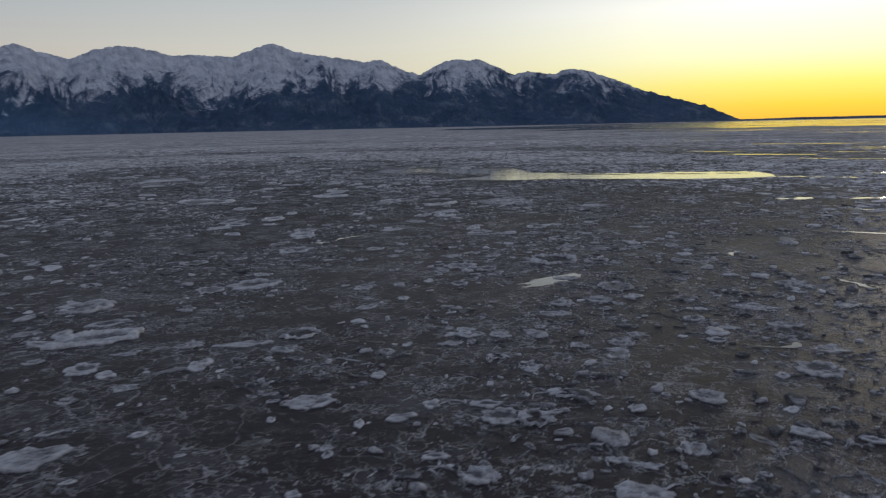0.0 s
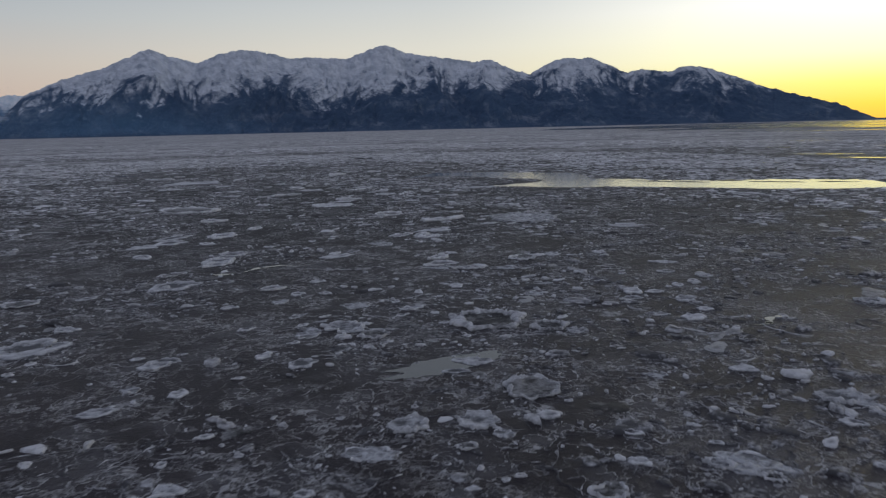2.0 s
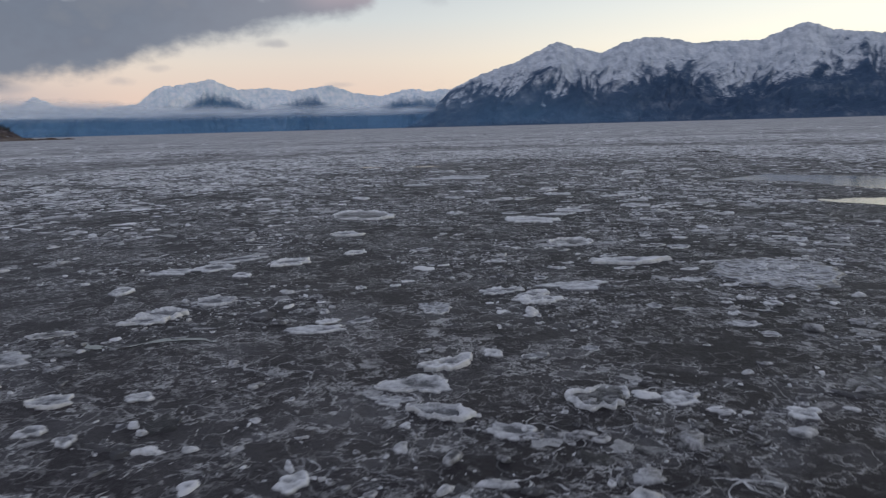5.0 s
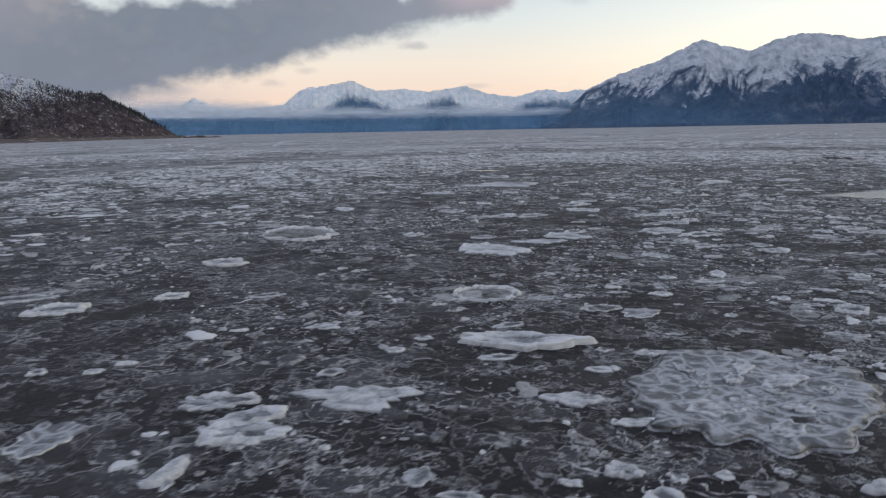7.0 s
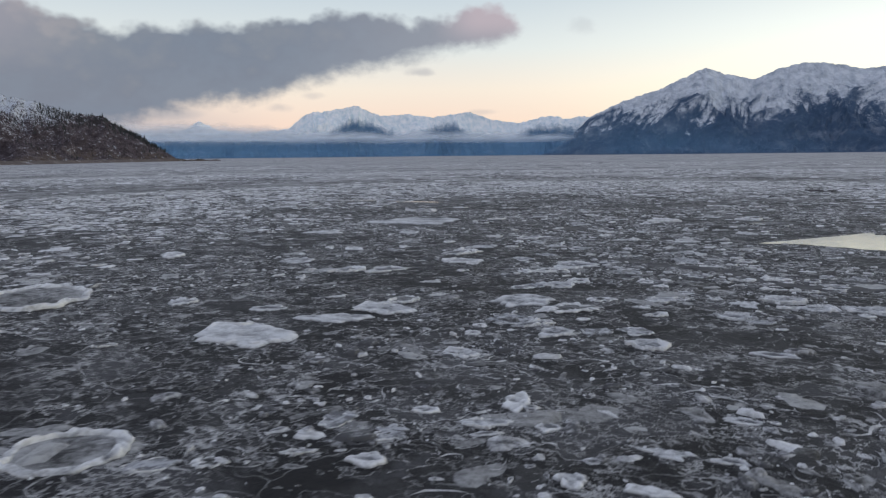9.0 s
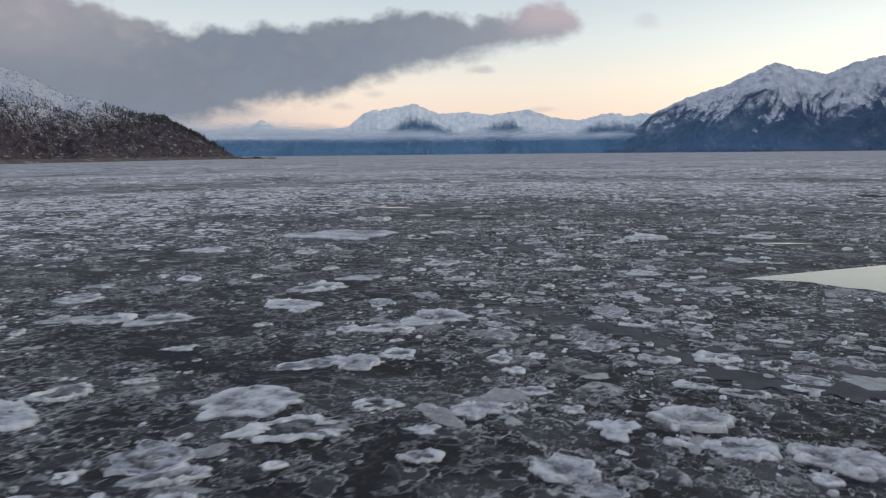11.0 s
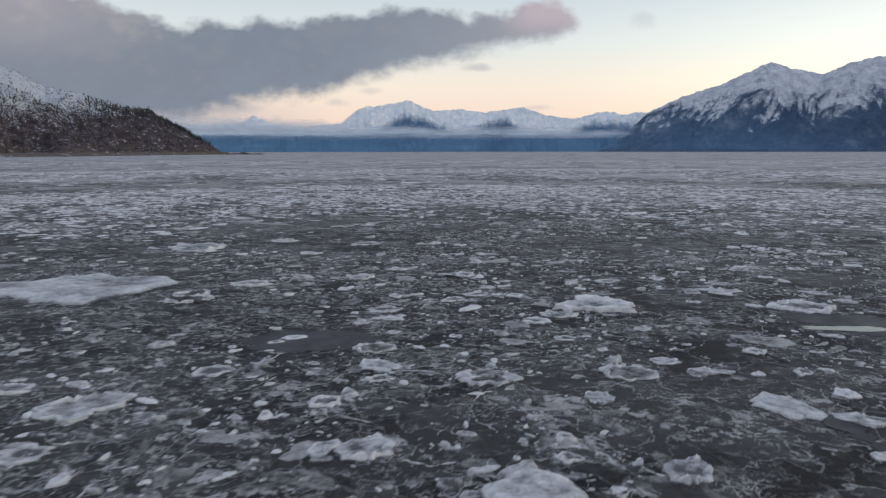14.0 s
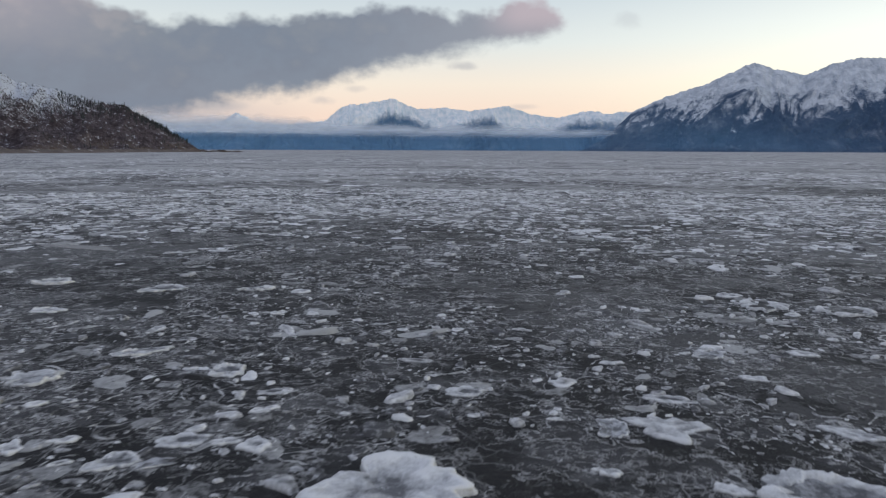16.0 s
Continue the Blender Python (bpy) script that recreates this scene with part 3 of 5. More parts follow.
for k, (line, wide) in enumerate(SMOOTH_LEADS):
    thin_lead(line, wide * 1.5, 40 + 3 * k, M_SMOOTH, 0.0, "smooth dark young ice in a winding lead")
thin_lead([(8.2, 27.7), (10.0, 27.8), (12.7, 28.2)], 0.14, 7)
thin_lead([(18.8, 39.0), (19.1, 37.5), (19.5, 36.7)], 0.2, 10)
thin_lead([(-13.0, 55.1), (-11.1, 55.7), (-9.2, 58.7)], 0.25, 13)
thin_lead([(14.9, 46.3), (16.1, 47.0), (17.1, 47.8)], 0.16, 16)


# ---- mountains: a crest of summits seen across the bay, with spurs that run down to the shore ----
def ridged(x, y, seed, octaves=5):
    total, amp, weight = 0, 0.5, 1.0
    for o in range(octaves):
        v = (1 - np.abs(noise_2d(x * 2.1 ** o, y * 2.1 ** o, seed + o, 1))) ** 2
        total = total + amp * v * weight
        weight = np.clip(v * 1.6, 0, 1)
        amp *= 0.52
    return total


def mountain_range(name, label, crest, near, far, seed, mat, rough=1.0, snowline=(0.5, 0.5), wide=330.0, steps=(520, 70), crag=0.05, shore=(), carve=0.48, relief=0.24, dissect=1.0, foot=0.12, bands=()):
    """crest: bearing and rise, in degrees, of each summit and saddle. near, far: metres to the shore and to the crest.
    snowline: the share of the full height at which the snow gives way to woods. bands: steep rocky belts (bearing from, to, height share, strength)."""
    c = np.array(crest)
    a = np.linspace(c[:, 0].min(), c[:, 0].max(), steps[0])
    rise = np.interp(a, c[::-1, 0], c[::-1, 1])
    soft = np.hanning(max(5, steps[0] // 110) | 1)
    rise = np.convolve(np.pad(rise, len(soft) // 2, "edge"), soft / soft.sum(), "valid")
    rise = rise + crag * smooth_noise(a * 3.1, seed, 5, 0.62) * np.clip(rise, 0, 1)
    top = np.tan(np.radians(np.maximum(rise, 0.02))) * far
    s = np.concatenate([np.linspace(0, 1, steps[1] - 8), 1 + np.linspace(0.02, 0.3, 8)])
    A, S = np.meshgrid(a, s)
    width = far - near
    T = np.broadcast_to(top, A.shape)
    reach = np.clip(T / top.max(), 0.12, 1) ** 0.6
    if shore:
        reach = (far - np.interp(A, *zip(*shore))) / width
    R = far - width * reach * (1 - np.clip(S, 0, 1)) + np.clip(S - 1, 0, 1) * width
    u, v = np.radians(A) * far / wide, R / (wide * 1.9)
    wu = u + 0.35 * noise_2d(u * 0.8, v * 1.5, seed + 40, 3)
    spur = ridged(wu, v, seed + 1)
    # side gullies that run down off the main spurs, and the ribs between them
    side = ridged(wu * 2.9 + 1.5 * spur, v * 1.7, seed + 9, 4)
    ribs = ridged(wu * 8.5 + 2.6 * spur + 1.2 * side, v * 4.2 + 0.8 * side, seed + 21, 3)
    up = np.clip(S, 0, 1)
    body = np.where(S <= 1, 0.35 * up + 0.65 * up ** 1.6, 1 - (S - 1) * 2.2)
    mask = np.sin(np.pi * up ** 0.85) ** 0.75
    z = T * body + T * rough * mask * (relief * (spur - carve) + 0.36 * relief * (side - 0.45) + 0.10 * relief * (ribs - 0.45))
    z = np.where(S <= 1, np.minimum(z, T * (0.10 + 0.90 * up)), z)
    z = np.maximum(z, np.where(S < 0.02, -2.0, 0.4))
    x, y = ORIGIN[0] - R * np.sin(np.radians(A)), ORIGIN[1] + R * np.cos(np.radians(A))
    me = mesh_of(name, np.stack([x.ravel(), y.ravel(), z.ravel()], -1), [grid_faces(len(s), len(a))], mat)
    lie = me.attributes.new("lie", "FLOAT_VECTOR", "POINT")
    lie.data.foreach_set("vector", np.stack([np.radians(A) * far + 0.35 * (far - R) + 0.22 * wide * spur, R, 0 * R], -1).ravel().astype(np.float32))
    line = np.interp(A, [c[:, 0].min(), c[:, 0].max()], snowline) if len(snowline) == 2 else np.interp(A, *zip(*snowline))
    high = z / top.max()
    at = me.attributes.new("snow", "FLOAT", "POINT")
    at.data.foreach_set("value", (0.5 - 0.2 * dissect + (high - line) * 3.2 - dissect * (0.45 * (spur - 0.5) + 0.8 * (side - 0.45) + 0.8 * (ribs - 0.45)) - 2.5 * np.clip(1 - high / foot, 0, 1)).ravel().astype(np.float32))
    fade = np.exp(-np.maximum(high - line, 0) / 0.16)
    rock = dissect * (0.55 * fade + (0.4 + 0.6 * fade) * (0.9 * (side - 0.47) + 0.9 * (ribs - 0.47)))
    for lo, hi, level, much in bands:
        inside = np.clip((A - lo) / 2.5, 0, 1) * np.clip((hi - A) / 2.5, 0, 1)
        rock = rock + much * inside * np.exp(-((high - level - 0.03 * noise_2d(u * 1.3, v * 2, seed + 50, 3)) / 0.055) ** 2)
    at = me.attributes.new("rock", "FLOAT", "POINT")
    at.data.foreach_set("value", rock.ravel().astype(np.float32))
    return tagged(new(name, me), label, "mountain", kind="structure")


mountain_range("mountain_massif", "snow-capped mountain massif with dark forested lower slopes tinted blue for haze", [
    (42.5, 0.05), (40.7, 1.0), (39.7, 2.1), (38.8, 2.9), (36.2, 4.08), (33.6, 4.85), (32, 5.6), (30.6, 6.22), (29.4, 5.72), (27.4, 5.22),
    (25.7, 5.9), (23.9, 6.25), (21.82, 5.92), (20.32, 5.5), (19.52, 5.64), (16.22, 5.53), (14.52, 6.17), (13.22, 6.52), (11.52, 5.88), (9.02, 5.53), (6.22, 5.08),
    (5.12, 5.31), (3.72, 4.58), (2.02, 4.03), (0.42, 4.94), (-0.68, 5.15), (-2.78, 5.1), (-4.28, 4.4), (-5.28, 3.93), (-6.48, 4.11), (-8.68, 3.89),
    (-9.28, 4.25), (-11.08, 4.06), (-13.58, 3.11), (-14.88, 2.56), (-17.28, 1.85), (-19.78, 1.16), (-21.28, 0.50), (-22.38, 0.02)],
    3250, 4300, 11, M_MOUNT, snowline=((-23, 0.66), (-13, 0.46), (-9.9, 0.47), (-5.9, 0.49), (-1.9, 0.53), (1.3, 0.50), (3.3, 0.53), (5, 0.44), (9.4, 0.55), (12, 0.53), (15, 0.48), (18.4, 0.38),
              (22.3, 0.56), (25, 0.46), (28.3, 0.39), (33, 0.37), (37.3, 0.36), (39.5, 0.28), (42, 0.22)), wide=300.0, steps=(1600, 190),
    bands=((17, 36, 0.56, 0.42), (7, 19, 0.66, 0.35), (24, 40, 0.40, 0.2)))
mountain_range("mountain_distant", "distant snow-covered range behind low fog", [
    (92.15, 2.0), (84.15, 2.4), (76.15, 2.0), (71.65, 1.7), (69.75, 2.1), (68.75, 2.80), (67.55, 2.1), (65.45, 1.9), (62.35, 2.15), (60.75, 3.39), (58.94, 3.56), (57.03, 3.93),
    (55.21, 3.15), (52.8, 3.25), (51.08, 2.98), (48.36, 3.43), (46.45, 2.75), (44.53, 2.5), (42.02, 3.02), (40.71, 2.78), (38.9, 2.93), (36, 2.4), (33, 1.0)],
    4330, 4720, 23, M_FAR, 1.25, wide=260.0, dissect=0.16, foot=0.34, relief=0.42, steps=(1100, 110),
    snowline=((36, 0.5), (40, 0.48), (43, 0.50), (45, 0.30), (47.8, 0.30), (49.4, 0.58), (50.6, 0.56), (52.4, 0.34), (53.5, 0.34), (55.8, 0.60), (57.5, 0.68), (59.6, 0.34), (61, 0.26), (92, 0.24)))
mountain_range("low_far_coast", "low dark coastline under the sunset glow", [(-20, 0.1), (-23, 0.1), (-26, 0.15), (-31, 0.16), (-40, 0.2), (-60, 0.3), (-90, 0.2)],
    4500, 4700, 31, M_MOUNT, snowline=(5.0, 5.0), steps=(160, 12))
mountain_range("near_headland", "steep headland with brown scrub, dark spruces and fresh snow", [
    (140.25, 9.0), (110.25, 8.5), (96.25, 7.8), (88.25, 7.0), (85.25, 6.3), (83.65, 5.7), (81.75, 4.6), (78.35, 3.8), (77.45, 3.45), (75.25, 3.2), (73.35, 2.05), (70.95, 0.6), (70.15, 0.02)],
    1300, 1620, 47, M_HEAD, snowline=((70, 0.7), (76, 0.50), (78.5, 0.33), (86, 0.31), (110, 0.34)), wide=90.0, steps=(480, 110), crag=0.08, relief=0.34, dissect=0.35, foot=0.05, shore=((69.9, 1560), (73, 1420), (78, 1180), (86, 960), (100, 860), (140, 800)))


def beach():
    """A low bank of dark gravel along the foot of the headland, with patches of old snow."""
    m, n = material("dark_beach_gravel")
    p = n.add("ShaderNodeNewGeometry").outputs["Position"]
    grit, patch = n.noise(p, 0.5, 5.0, 0.7), n.noise(n.scaled(p, 1, 1, 0), 0.045, 5.0, 0.6)
    ground = n.ramp(n.math("ADD", n.math("MULTIPLY", grit, 0.5), n.math("MULTIPLY", patch, 0.5)), (0.36, (0.040, 0.030, 0.026)), (0.62, (0.15, 0.115, 0.098)))
    finish(n, n.mix(n.math("MULTIPLY", n.step(patch, 0.58, 0.66), n.step(grit, 0.45, 0.6)), ground, (0.5, 0.51, 0.54)), 0.95, grit, (0.6, 0.5))
    a = np.linspace(70.3, 120, 320)
    shore = np.interp(a, (69.9, 73, 78, 86, 100, 140), (1560, 1420, 1180, 960, 860, 800))
    out = (24 + 10 * smooth_noise(a * 0.7, 12, 4)) * np.clip((a - 70.3) / 1.5, 0.25, 1)
    rows = []
    for share, z in ((-1.0, -0.3), (-0.85, 0.5), (-0.4, 2.0), (0.1, 3.6), (0.6, 5.0)):
        r = shore + share * out
        rows.append(np.stack([ORIGIN[0] - r * np.sin(np.radians(a)), ORIGIN[1] + r * np.cos(np.radians(a)), z + 0.3 * smooth_noise(a * 3 + z, 14, 3)], -1))
    tagged(new("beach", mesh_of("beach", np.vstack(rows), [grid_faces(len(rows), len(a))], m)), "dark gravel beach below the headland, patched with snow", "beach", kind="structure")


beach()


def veil(name, label, mat, bearings, radius, low, high, seed, fade=4.0, peak=0.5):
    """A soft sheet of fog or of added haze, bulging towards the bay, between two heights."""
    a = np.linspace(*bearings, 160)
    R = radius + 20 * smooth_noise(a * 0.3, seed, 3)
    hi = np.interp(a, *zip(*high)) * (1 + 0.10 * smooth_noise(a * 0.5, seed + 1, 4))
    v, soft = [], []
    for h in np.linspace(0, 1, 11):
        bulge = R - 40 * math.sin(math.pi * h)
        v.append(np.stack([ORIGIN[0] - bulge * np.sin(np.radians(a)), ORIGIN[1] + bulge * np.cos(np.radians(a)), low + (hi - low) * h], -1))
        up = h / peak if h < peak else (1 - h) / (1 - peak)
        soft.append(min(1, up) ** 1.3 * np.clip((a - a[0]) / fade, 0, 1) * np.clip((a[-1] - a) / fade, 0, 1))
    me = mesh_of(name, np.vstack(v), [grid_faces(11, len(a))], mat)
    at = me.attributes.new("soft", "FLOAT", "POINT")
    at.data.foreach_set("value", np.concatenate(soft).astype(np.float32))
    tagged(new(name, me), label, "mist", kind="stuff")


FOG = "low white fog bank along the distant shore"
veil("fog_bank", FOG, M_FOG, (37.5, 84), 4270, 66, ((37, 140), (55, 150), (61, 165), (68, 200), (84, 240)), 61)
veil("fog_bank", FOG, M_FOG, (38.5, 84), 4230, 70, ((37, 128), (55, 140), (63, 180), (70, 210), (84, 240)), 64)
# distance haze added as tinted sheets before the massif and the far shore
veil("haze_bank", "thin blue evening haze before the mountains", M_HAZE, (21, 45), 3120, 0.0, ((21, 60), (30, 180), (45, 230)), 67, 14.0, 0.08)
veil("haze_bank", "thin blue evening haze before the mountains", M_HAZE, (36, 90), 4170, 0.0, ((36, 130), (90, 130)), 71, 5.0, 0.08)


def shore_rocks():
    """Low dark rocks off the tip of the headland."""
    rng = np.random.default_rng(3)
    for az, d, long, tall in ((70.1, 1556, 13, 4.5), (69.3, 1558, 9, 3.0), (68.75, 1562, 14, 4.0), (68.2, 1560, 6, 2.0), (67.65, 1566, 12, 2.8)):
        a, up = np.meshgrid(np.linspace(0, 2 * np.pi, 18, endpoint=False), [1.0, 0.86, 0.55, 0.2])
        h = np.sqrt(1 - up ** 2) * tall * (1 + 0.45 * rng.uniform(-1, 1, a.shape)) - 0.5
        r = up * (1 + 0.22 * rng.uniform(-1, 1, a.shape))
        v = np.stack([(r * np.cos(a) * long).ravel(), (r * np.sin(a) * long * 0.5).ravel(), h.ravel()], -1)
        ob = new("shore_rock", mesh_of("shore_rock", v, [grid_faces(4, 18, True), np.arange(54, 72)[None]], M_HEAD, False))
        ob.matrix_world = pose(ORIGIN[0] - d * math.sin(radians(az)), ORIGIN[1] + d * math.cos(radians(az)), 0, 0, 0, az)
        tagged(ob, "low dark rock standing off the headland's tip", "rock", group="rocks off the headland")


shore_rocks()


# ---- ice floes ----
def outline(a, seed, ragged, sharp):
    """The closed edge of a floe: rounded lobes, fine crumbling, and where sharp one to three straight breaks."""
    r = np.random.default_rng(seed)
    edge = np.ones_like(a)
    for k in range(2, 18):
        edge = edge + ragged * r.normal(0, 0.85) / k ** 0.72 * np.cos(k * a + r.uniform(0, 6.3))
    for way in r.uniform(0, 2 * np.pi, r.integers(1, 4)) if sharp else ():
        c = np.cos(a - way)
        edge = np.where(c > 0.2, np.minimum(edge, r.uniform(0.72, 0.98) / np.maximum(c, 0.2)), edge)
    edge = (edge + np.roll(edge, 1) + np.roll(edge, -1)) / 3
    return np.clip(edge, 0.35, 1.6)


def crusted(me, values):
    """Notes on the mesh how pale the ice is at each vertex, from grey to frosted."""
    me.attributes.new("crust", "FLOAT", "POINT").data.foreach_set("value", np.asarray(values, np.float32).ravel())
    return me


def disc_mesh(name, seed, mat, tall, ragged, lumps, drop=0.82, rim=0.0, n=52, m=11, dome=0.0, sharp=1.0, frost=0.6, hollow=0.0):
    """An uneven slab of ice, 1 in radius and tall high, with a swollen edge; hollow: how far its middle has sunk and gone grey."""
    a = np.linspace(0, 2 * np.pi, n, endpoint=False)
    edge = outline(a, seed, ragged, sharp)
    rng = np.random.default_rng(seed + 5)
    ox, oy = rng.uniform(-0.22, 0.22, 2)
    wide = rng.uniform(0.34, 0.62)
    v, crust, r_of = [], [], np.concatenate([np.linspace(0.10, drop, m - 4), [drop + 0.09, 0.95, 1.0, 1.02]])
    for k, r in enumerate(r_of):
        rr = r * (1 + (edge - 1) * min(1, r * 1.2))
        x, y = rr * np.cos(a), rr * np.sin(a)
        bumps = noise_2d(x * 2.4 + seed, y * 2.4, seed + 3, 5, 0.58)
        pit = np.exp(-(((x - ox) ** 2 + (y - oy) ** 2) / wide ** 2) ** 2) * hollow
        top = 1 + lumps * bumps + rim * np.exp(-((r - drop) / 0.13) ** 2) * (1 + 0.6 * noise_2d(np.cos(a) * 1.6 + seed, np.sin(a) * 1.6, seed + 8, 2))
        top = np.maximum(top - dome * r * r - 0.75 * pit, 0.16)
        h = top * tall * (1.0 if k < m - 4 else (0.93, 0.74, 0.34, 0.0)[k - m + 4])
        v.append(np.stack([x, y, h if k < m - 1 else np.full(n, -0.12 * tall - 0.01)], -1))
        swell = 0.25 * np.exp(-((r - drop - 0.05) / 0.14) ** 2)
        # paler along the swollen edge, greyer at the outermost ring
        crust.append(frost + 0.30 * bumps + swell - 0.75 * pit - (0.35 if r > 0.99 else 0.0))
    v.append(np.array([[0, 0, v[0][:, 2].mean()]]))
    i = np.arange(n)
    fan = np.stack([np.full(n, n * m), i, (i + 1) % n], -1)
    return crusted(mesh_of(name, np.vstack(v), [grid_faces(m, n, True)[:, ::-1], fan], mat), np.concatenate([*crust, [crust[0].mean()]]))


def rim_mesh(name, seed, tall, inner, n=84, rows=10, gap=0.25, ragged=0.13, sharp=0, froth_of=5.0):
    """A raised rim of pushed-up crust, thick and thin by turns, low in places."""
    a = np.linspace(0, 2 * np.pi, n, endpoint=False)
    c, s = np.cos(a), np.sin(a)
    edge = outline(a, seed, ragged, sharp)
    high = np.clip(1 + (0.30 + gap) * noise_2d(c * 1.1 + seed, s * 1.1, seed + 1, 3, 0.5), 0.22 if gap < 1 else 0.02, 1.7)
    band = (1 - inner) * np.clip(1 + 0.75 * noise_2d(c * 0.9, s * 0.9 + seed, seed + 2, 3), 0.35, 1.8)
    v, crust = [], []
    for k, f in enumerate(np.linspace(np.pi, 0, rows)):
        u = 0.5 + 0.5 * np.cos(f)
        froth = noise_2d(c * froth_of + seed, s * froth_of + u * 2.2, seed + 11, 4, 0.6)
        inside = 0 < k < rows - 1
        rr = edge * (1 - band * (1 - u)) + 0.030 * froth * inside
        z = tall * high * (math.sin(f) ** 0.7 * (1 + 0.42 * froth) if inside else -0.15)
        v.append(np.stack([rr * c, rr * s, z], -1))
        # greyer at the outer foot, a little at the inner one
        crust.append(0.60 + 0.30 * (high - 1) + 0.30 * froth - (0.4 if k == rows - 1 else 0.12 if k == 0 else 0.0))
    return crusted(mesh_of(name, np.vstack(v), [grid_faces(rows, n, True)[:, ::-1]], M_RIM), np.concatenate(crust))


KINDS = {
    "ring": ("pancake_floe", "round pancake floe with a raised snowy rim", [(disc_mesh("pancake_floe", 100 + k, (M_SLUSH, M_FLOE)[k % 2], 0.10, 0.16, 0.4, 0.8, sharp=0, frost=(0.25, 0.35)[k % 2]), rim_mesh("raised_rim", 100 + k, 0.17, 0.50 + 0.06 * (k % 5), ragged=0.16)) for k in range(10)], 1.0),
    "heavy_ring": ("pancake_floe", "large pancake floe with a thick broken crust rim around dark slush", [(disc_mesh("pancake_floe", 120 + k, M_SLUSH, 0.06, 0.13, 0.9, 0.8, sharp=0, frost=0.1), rim_mesh("raised_rim", 120 + k, 0.24, 0.76, gap=-0.08, n=180, froth_of=9.0)) for k in range(2)], 0.8),
    "wide_ring": ("pancake_floe", "wide round floe with a thin white rim and flat grey middle", [(disc_mesh("pancake_floe", 130 + k, M_SLUSH, 0.05, 0.07, 0.3, 0.8, sharp=0, frost=0.45), rim_mesh("raised_rim", 130 + k, 0.15, 0.84, ragged=0.07)) for k in range(2)], 1.0),
    "plate": ("ice_plate", "flat pale ice plate with crumbled edges", [(disc_mesh("ice_plate", 140 + k, M_FLOE, 0.075, 0.26, 0.42, 0.84, 0.40, 72, 14, sharp=k % 3 == 0, frost=0.55, hollow=(0.0, 0.5, 0.9, 0.2)[k % 4]), rim_mesh("crumbled_edge", 140 + k, 0.12, 0.84, gap=0.5, ragged=0.24, sharp=k % 3 == 0) if k % 2 else None) for k in range(12)], 1.0),
    "lump": ("ice_lump", "small rounded lump of pale snowy ice", [(disc_mesh("ice_lump", 160 + k, M_RIM, 0.15, 0.25, 0.40, 0.78, 0.25, 40, 10, 0.10, k % 4 == 0, 0.58, (0.0, 0.0, 0.9, 0.4)[k % 4]), None) for k in range(16)], 1.0),
    "block": ("ice_block", "thick white block of broken ice standing above the slush", [(disc_mesh("ice_block", 180 + k, M_RIM, 0.16, 0.26, 0.60, 0.88, 0.3, 96, 22, frost=0.64, hollow=0.5), None) for k in range(3)], 1.0),
    "pan": ("slush_pan", "thin grey pan of half-frozen slush", [(disc_mesh("slush_pan", 190 + k, M_CRUST, 0.03, 0.26, 0.9, 0.86, 0.8, 56, 10, sharp=k % 3 == 0), rim_mesh("pushed_up_edge", 190 + k, 0.05, 0.88, gap=1.2, ragged=0.26, sharp=k % 3 == 0)) for k in range(8)], 1.0),
    "crusted_pan": ("slush_pan", "broad grey pan of crusted ice frozen from many pieces", [(disc_mesh("slush_pan", 200, M_CRUST, 0.022, 0.14, 1.2, 0.9, 1.0, 140, 26, sharp=0), None)], 1.0),
    "dirty": ("ice_hummock", "dark hummock of ice crust, its shading put into the colour", [(disc_mesh("ice_hummock", 210 + k, M_SHADED, 0.24, 0.4, 0.8, 0.6, 0.1), None) for k in range(3)], 1.0),
}
floe_count = 0


def floe(kind, x, y, half_long, half_wide, turn, shape=None):
    """Sets one floe on the ice: its place, half length, half width in metres and its turn."""
    global floe_count
    floe_count += 1
    name, label, shapes, lift = KINDS[kind]
    body, rim = shapes[(floe_count * 7 if shape is None else shape) % len(shapes)]
    parts = rim or kind == "crusted_pan"
    ob = tagged(new(name, None if parts else body), label, "ice floe", group="ice floes on the bay")
    if parts:
        new("slab", body).parent = ob
    mean = math.sqrt(half_long * half_wide)
    high = 0.70 * math.sqrt(mean) * lift
    flip = 180 * (floe_count % 2)
    ob.matrix_world = pose(x, y, 0.0, 0, 0, turn + flip) @ Matrix.Diagonal((half_long, half_wide, high, 1))
    if rim:
        edge = tagged(new(rim.name.split(".")[0], rim), "frothy white pushed-up crust")
        edge.parent = ob
    if kind == "crusted_pan":
        for k in range(11):
            a, r = k * 2.4, 0.18 + 0.055 * k
            piece = new("frozen_in_piece", KINDS["plate"][2][4 * (k % 3)][0])
            piece.parent = ob
            s = 0.07 + 0.04 * ((k * 5) % 4)
            piece.matrix_parent_inverse = pose(r * math.cos(a), r * math.sin(a), 0.02, 0, 0, 77 * k) @ Matrix.Diagonal((s, s * 0.7, 0.45, 1))
    return ob


floe('dirty', -45.3, 131.9, 0.9, 0.45, 20)
floe('dirty', -46.5, 214.0, 2.6, 0.9, 20)
floe('ring', 2.2, 16.7, 0.66, 0.44, -16)
floe('lump', -6.1, 16.9, 0.20, 0.17, 13)
floe('lump', 5.4, 17.5, 0.17, 0.11, -25)
floe('lump', -11.9, 17.7, 0.21, 0.11, 30)
floe('plate', -1.6, 17.7, 0.55, 0.36, -2)
floe('plate', 2.7, 18.1, 0.36, 0.16, -16)
floe('lump', 2.0, 18.4, 0.31, 0.14, -14)
floe('lump', -2.7, 18.8, 0.39, 0.17, 1)
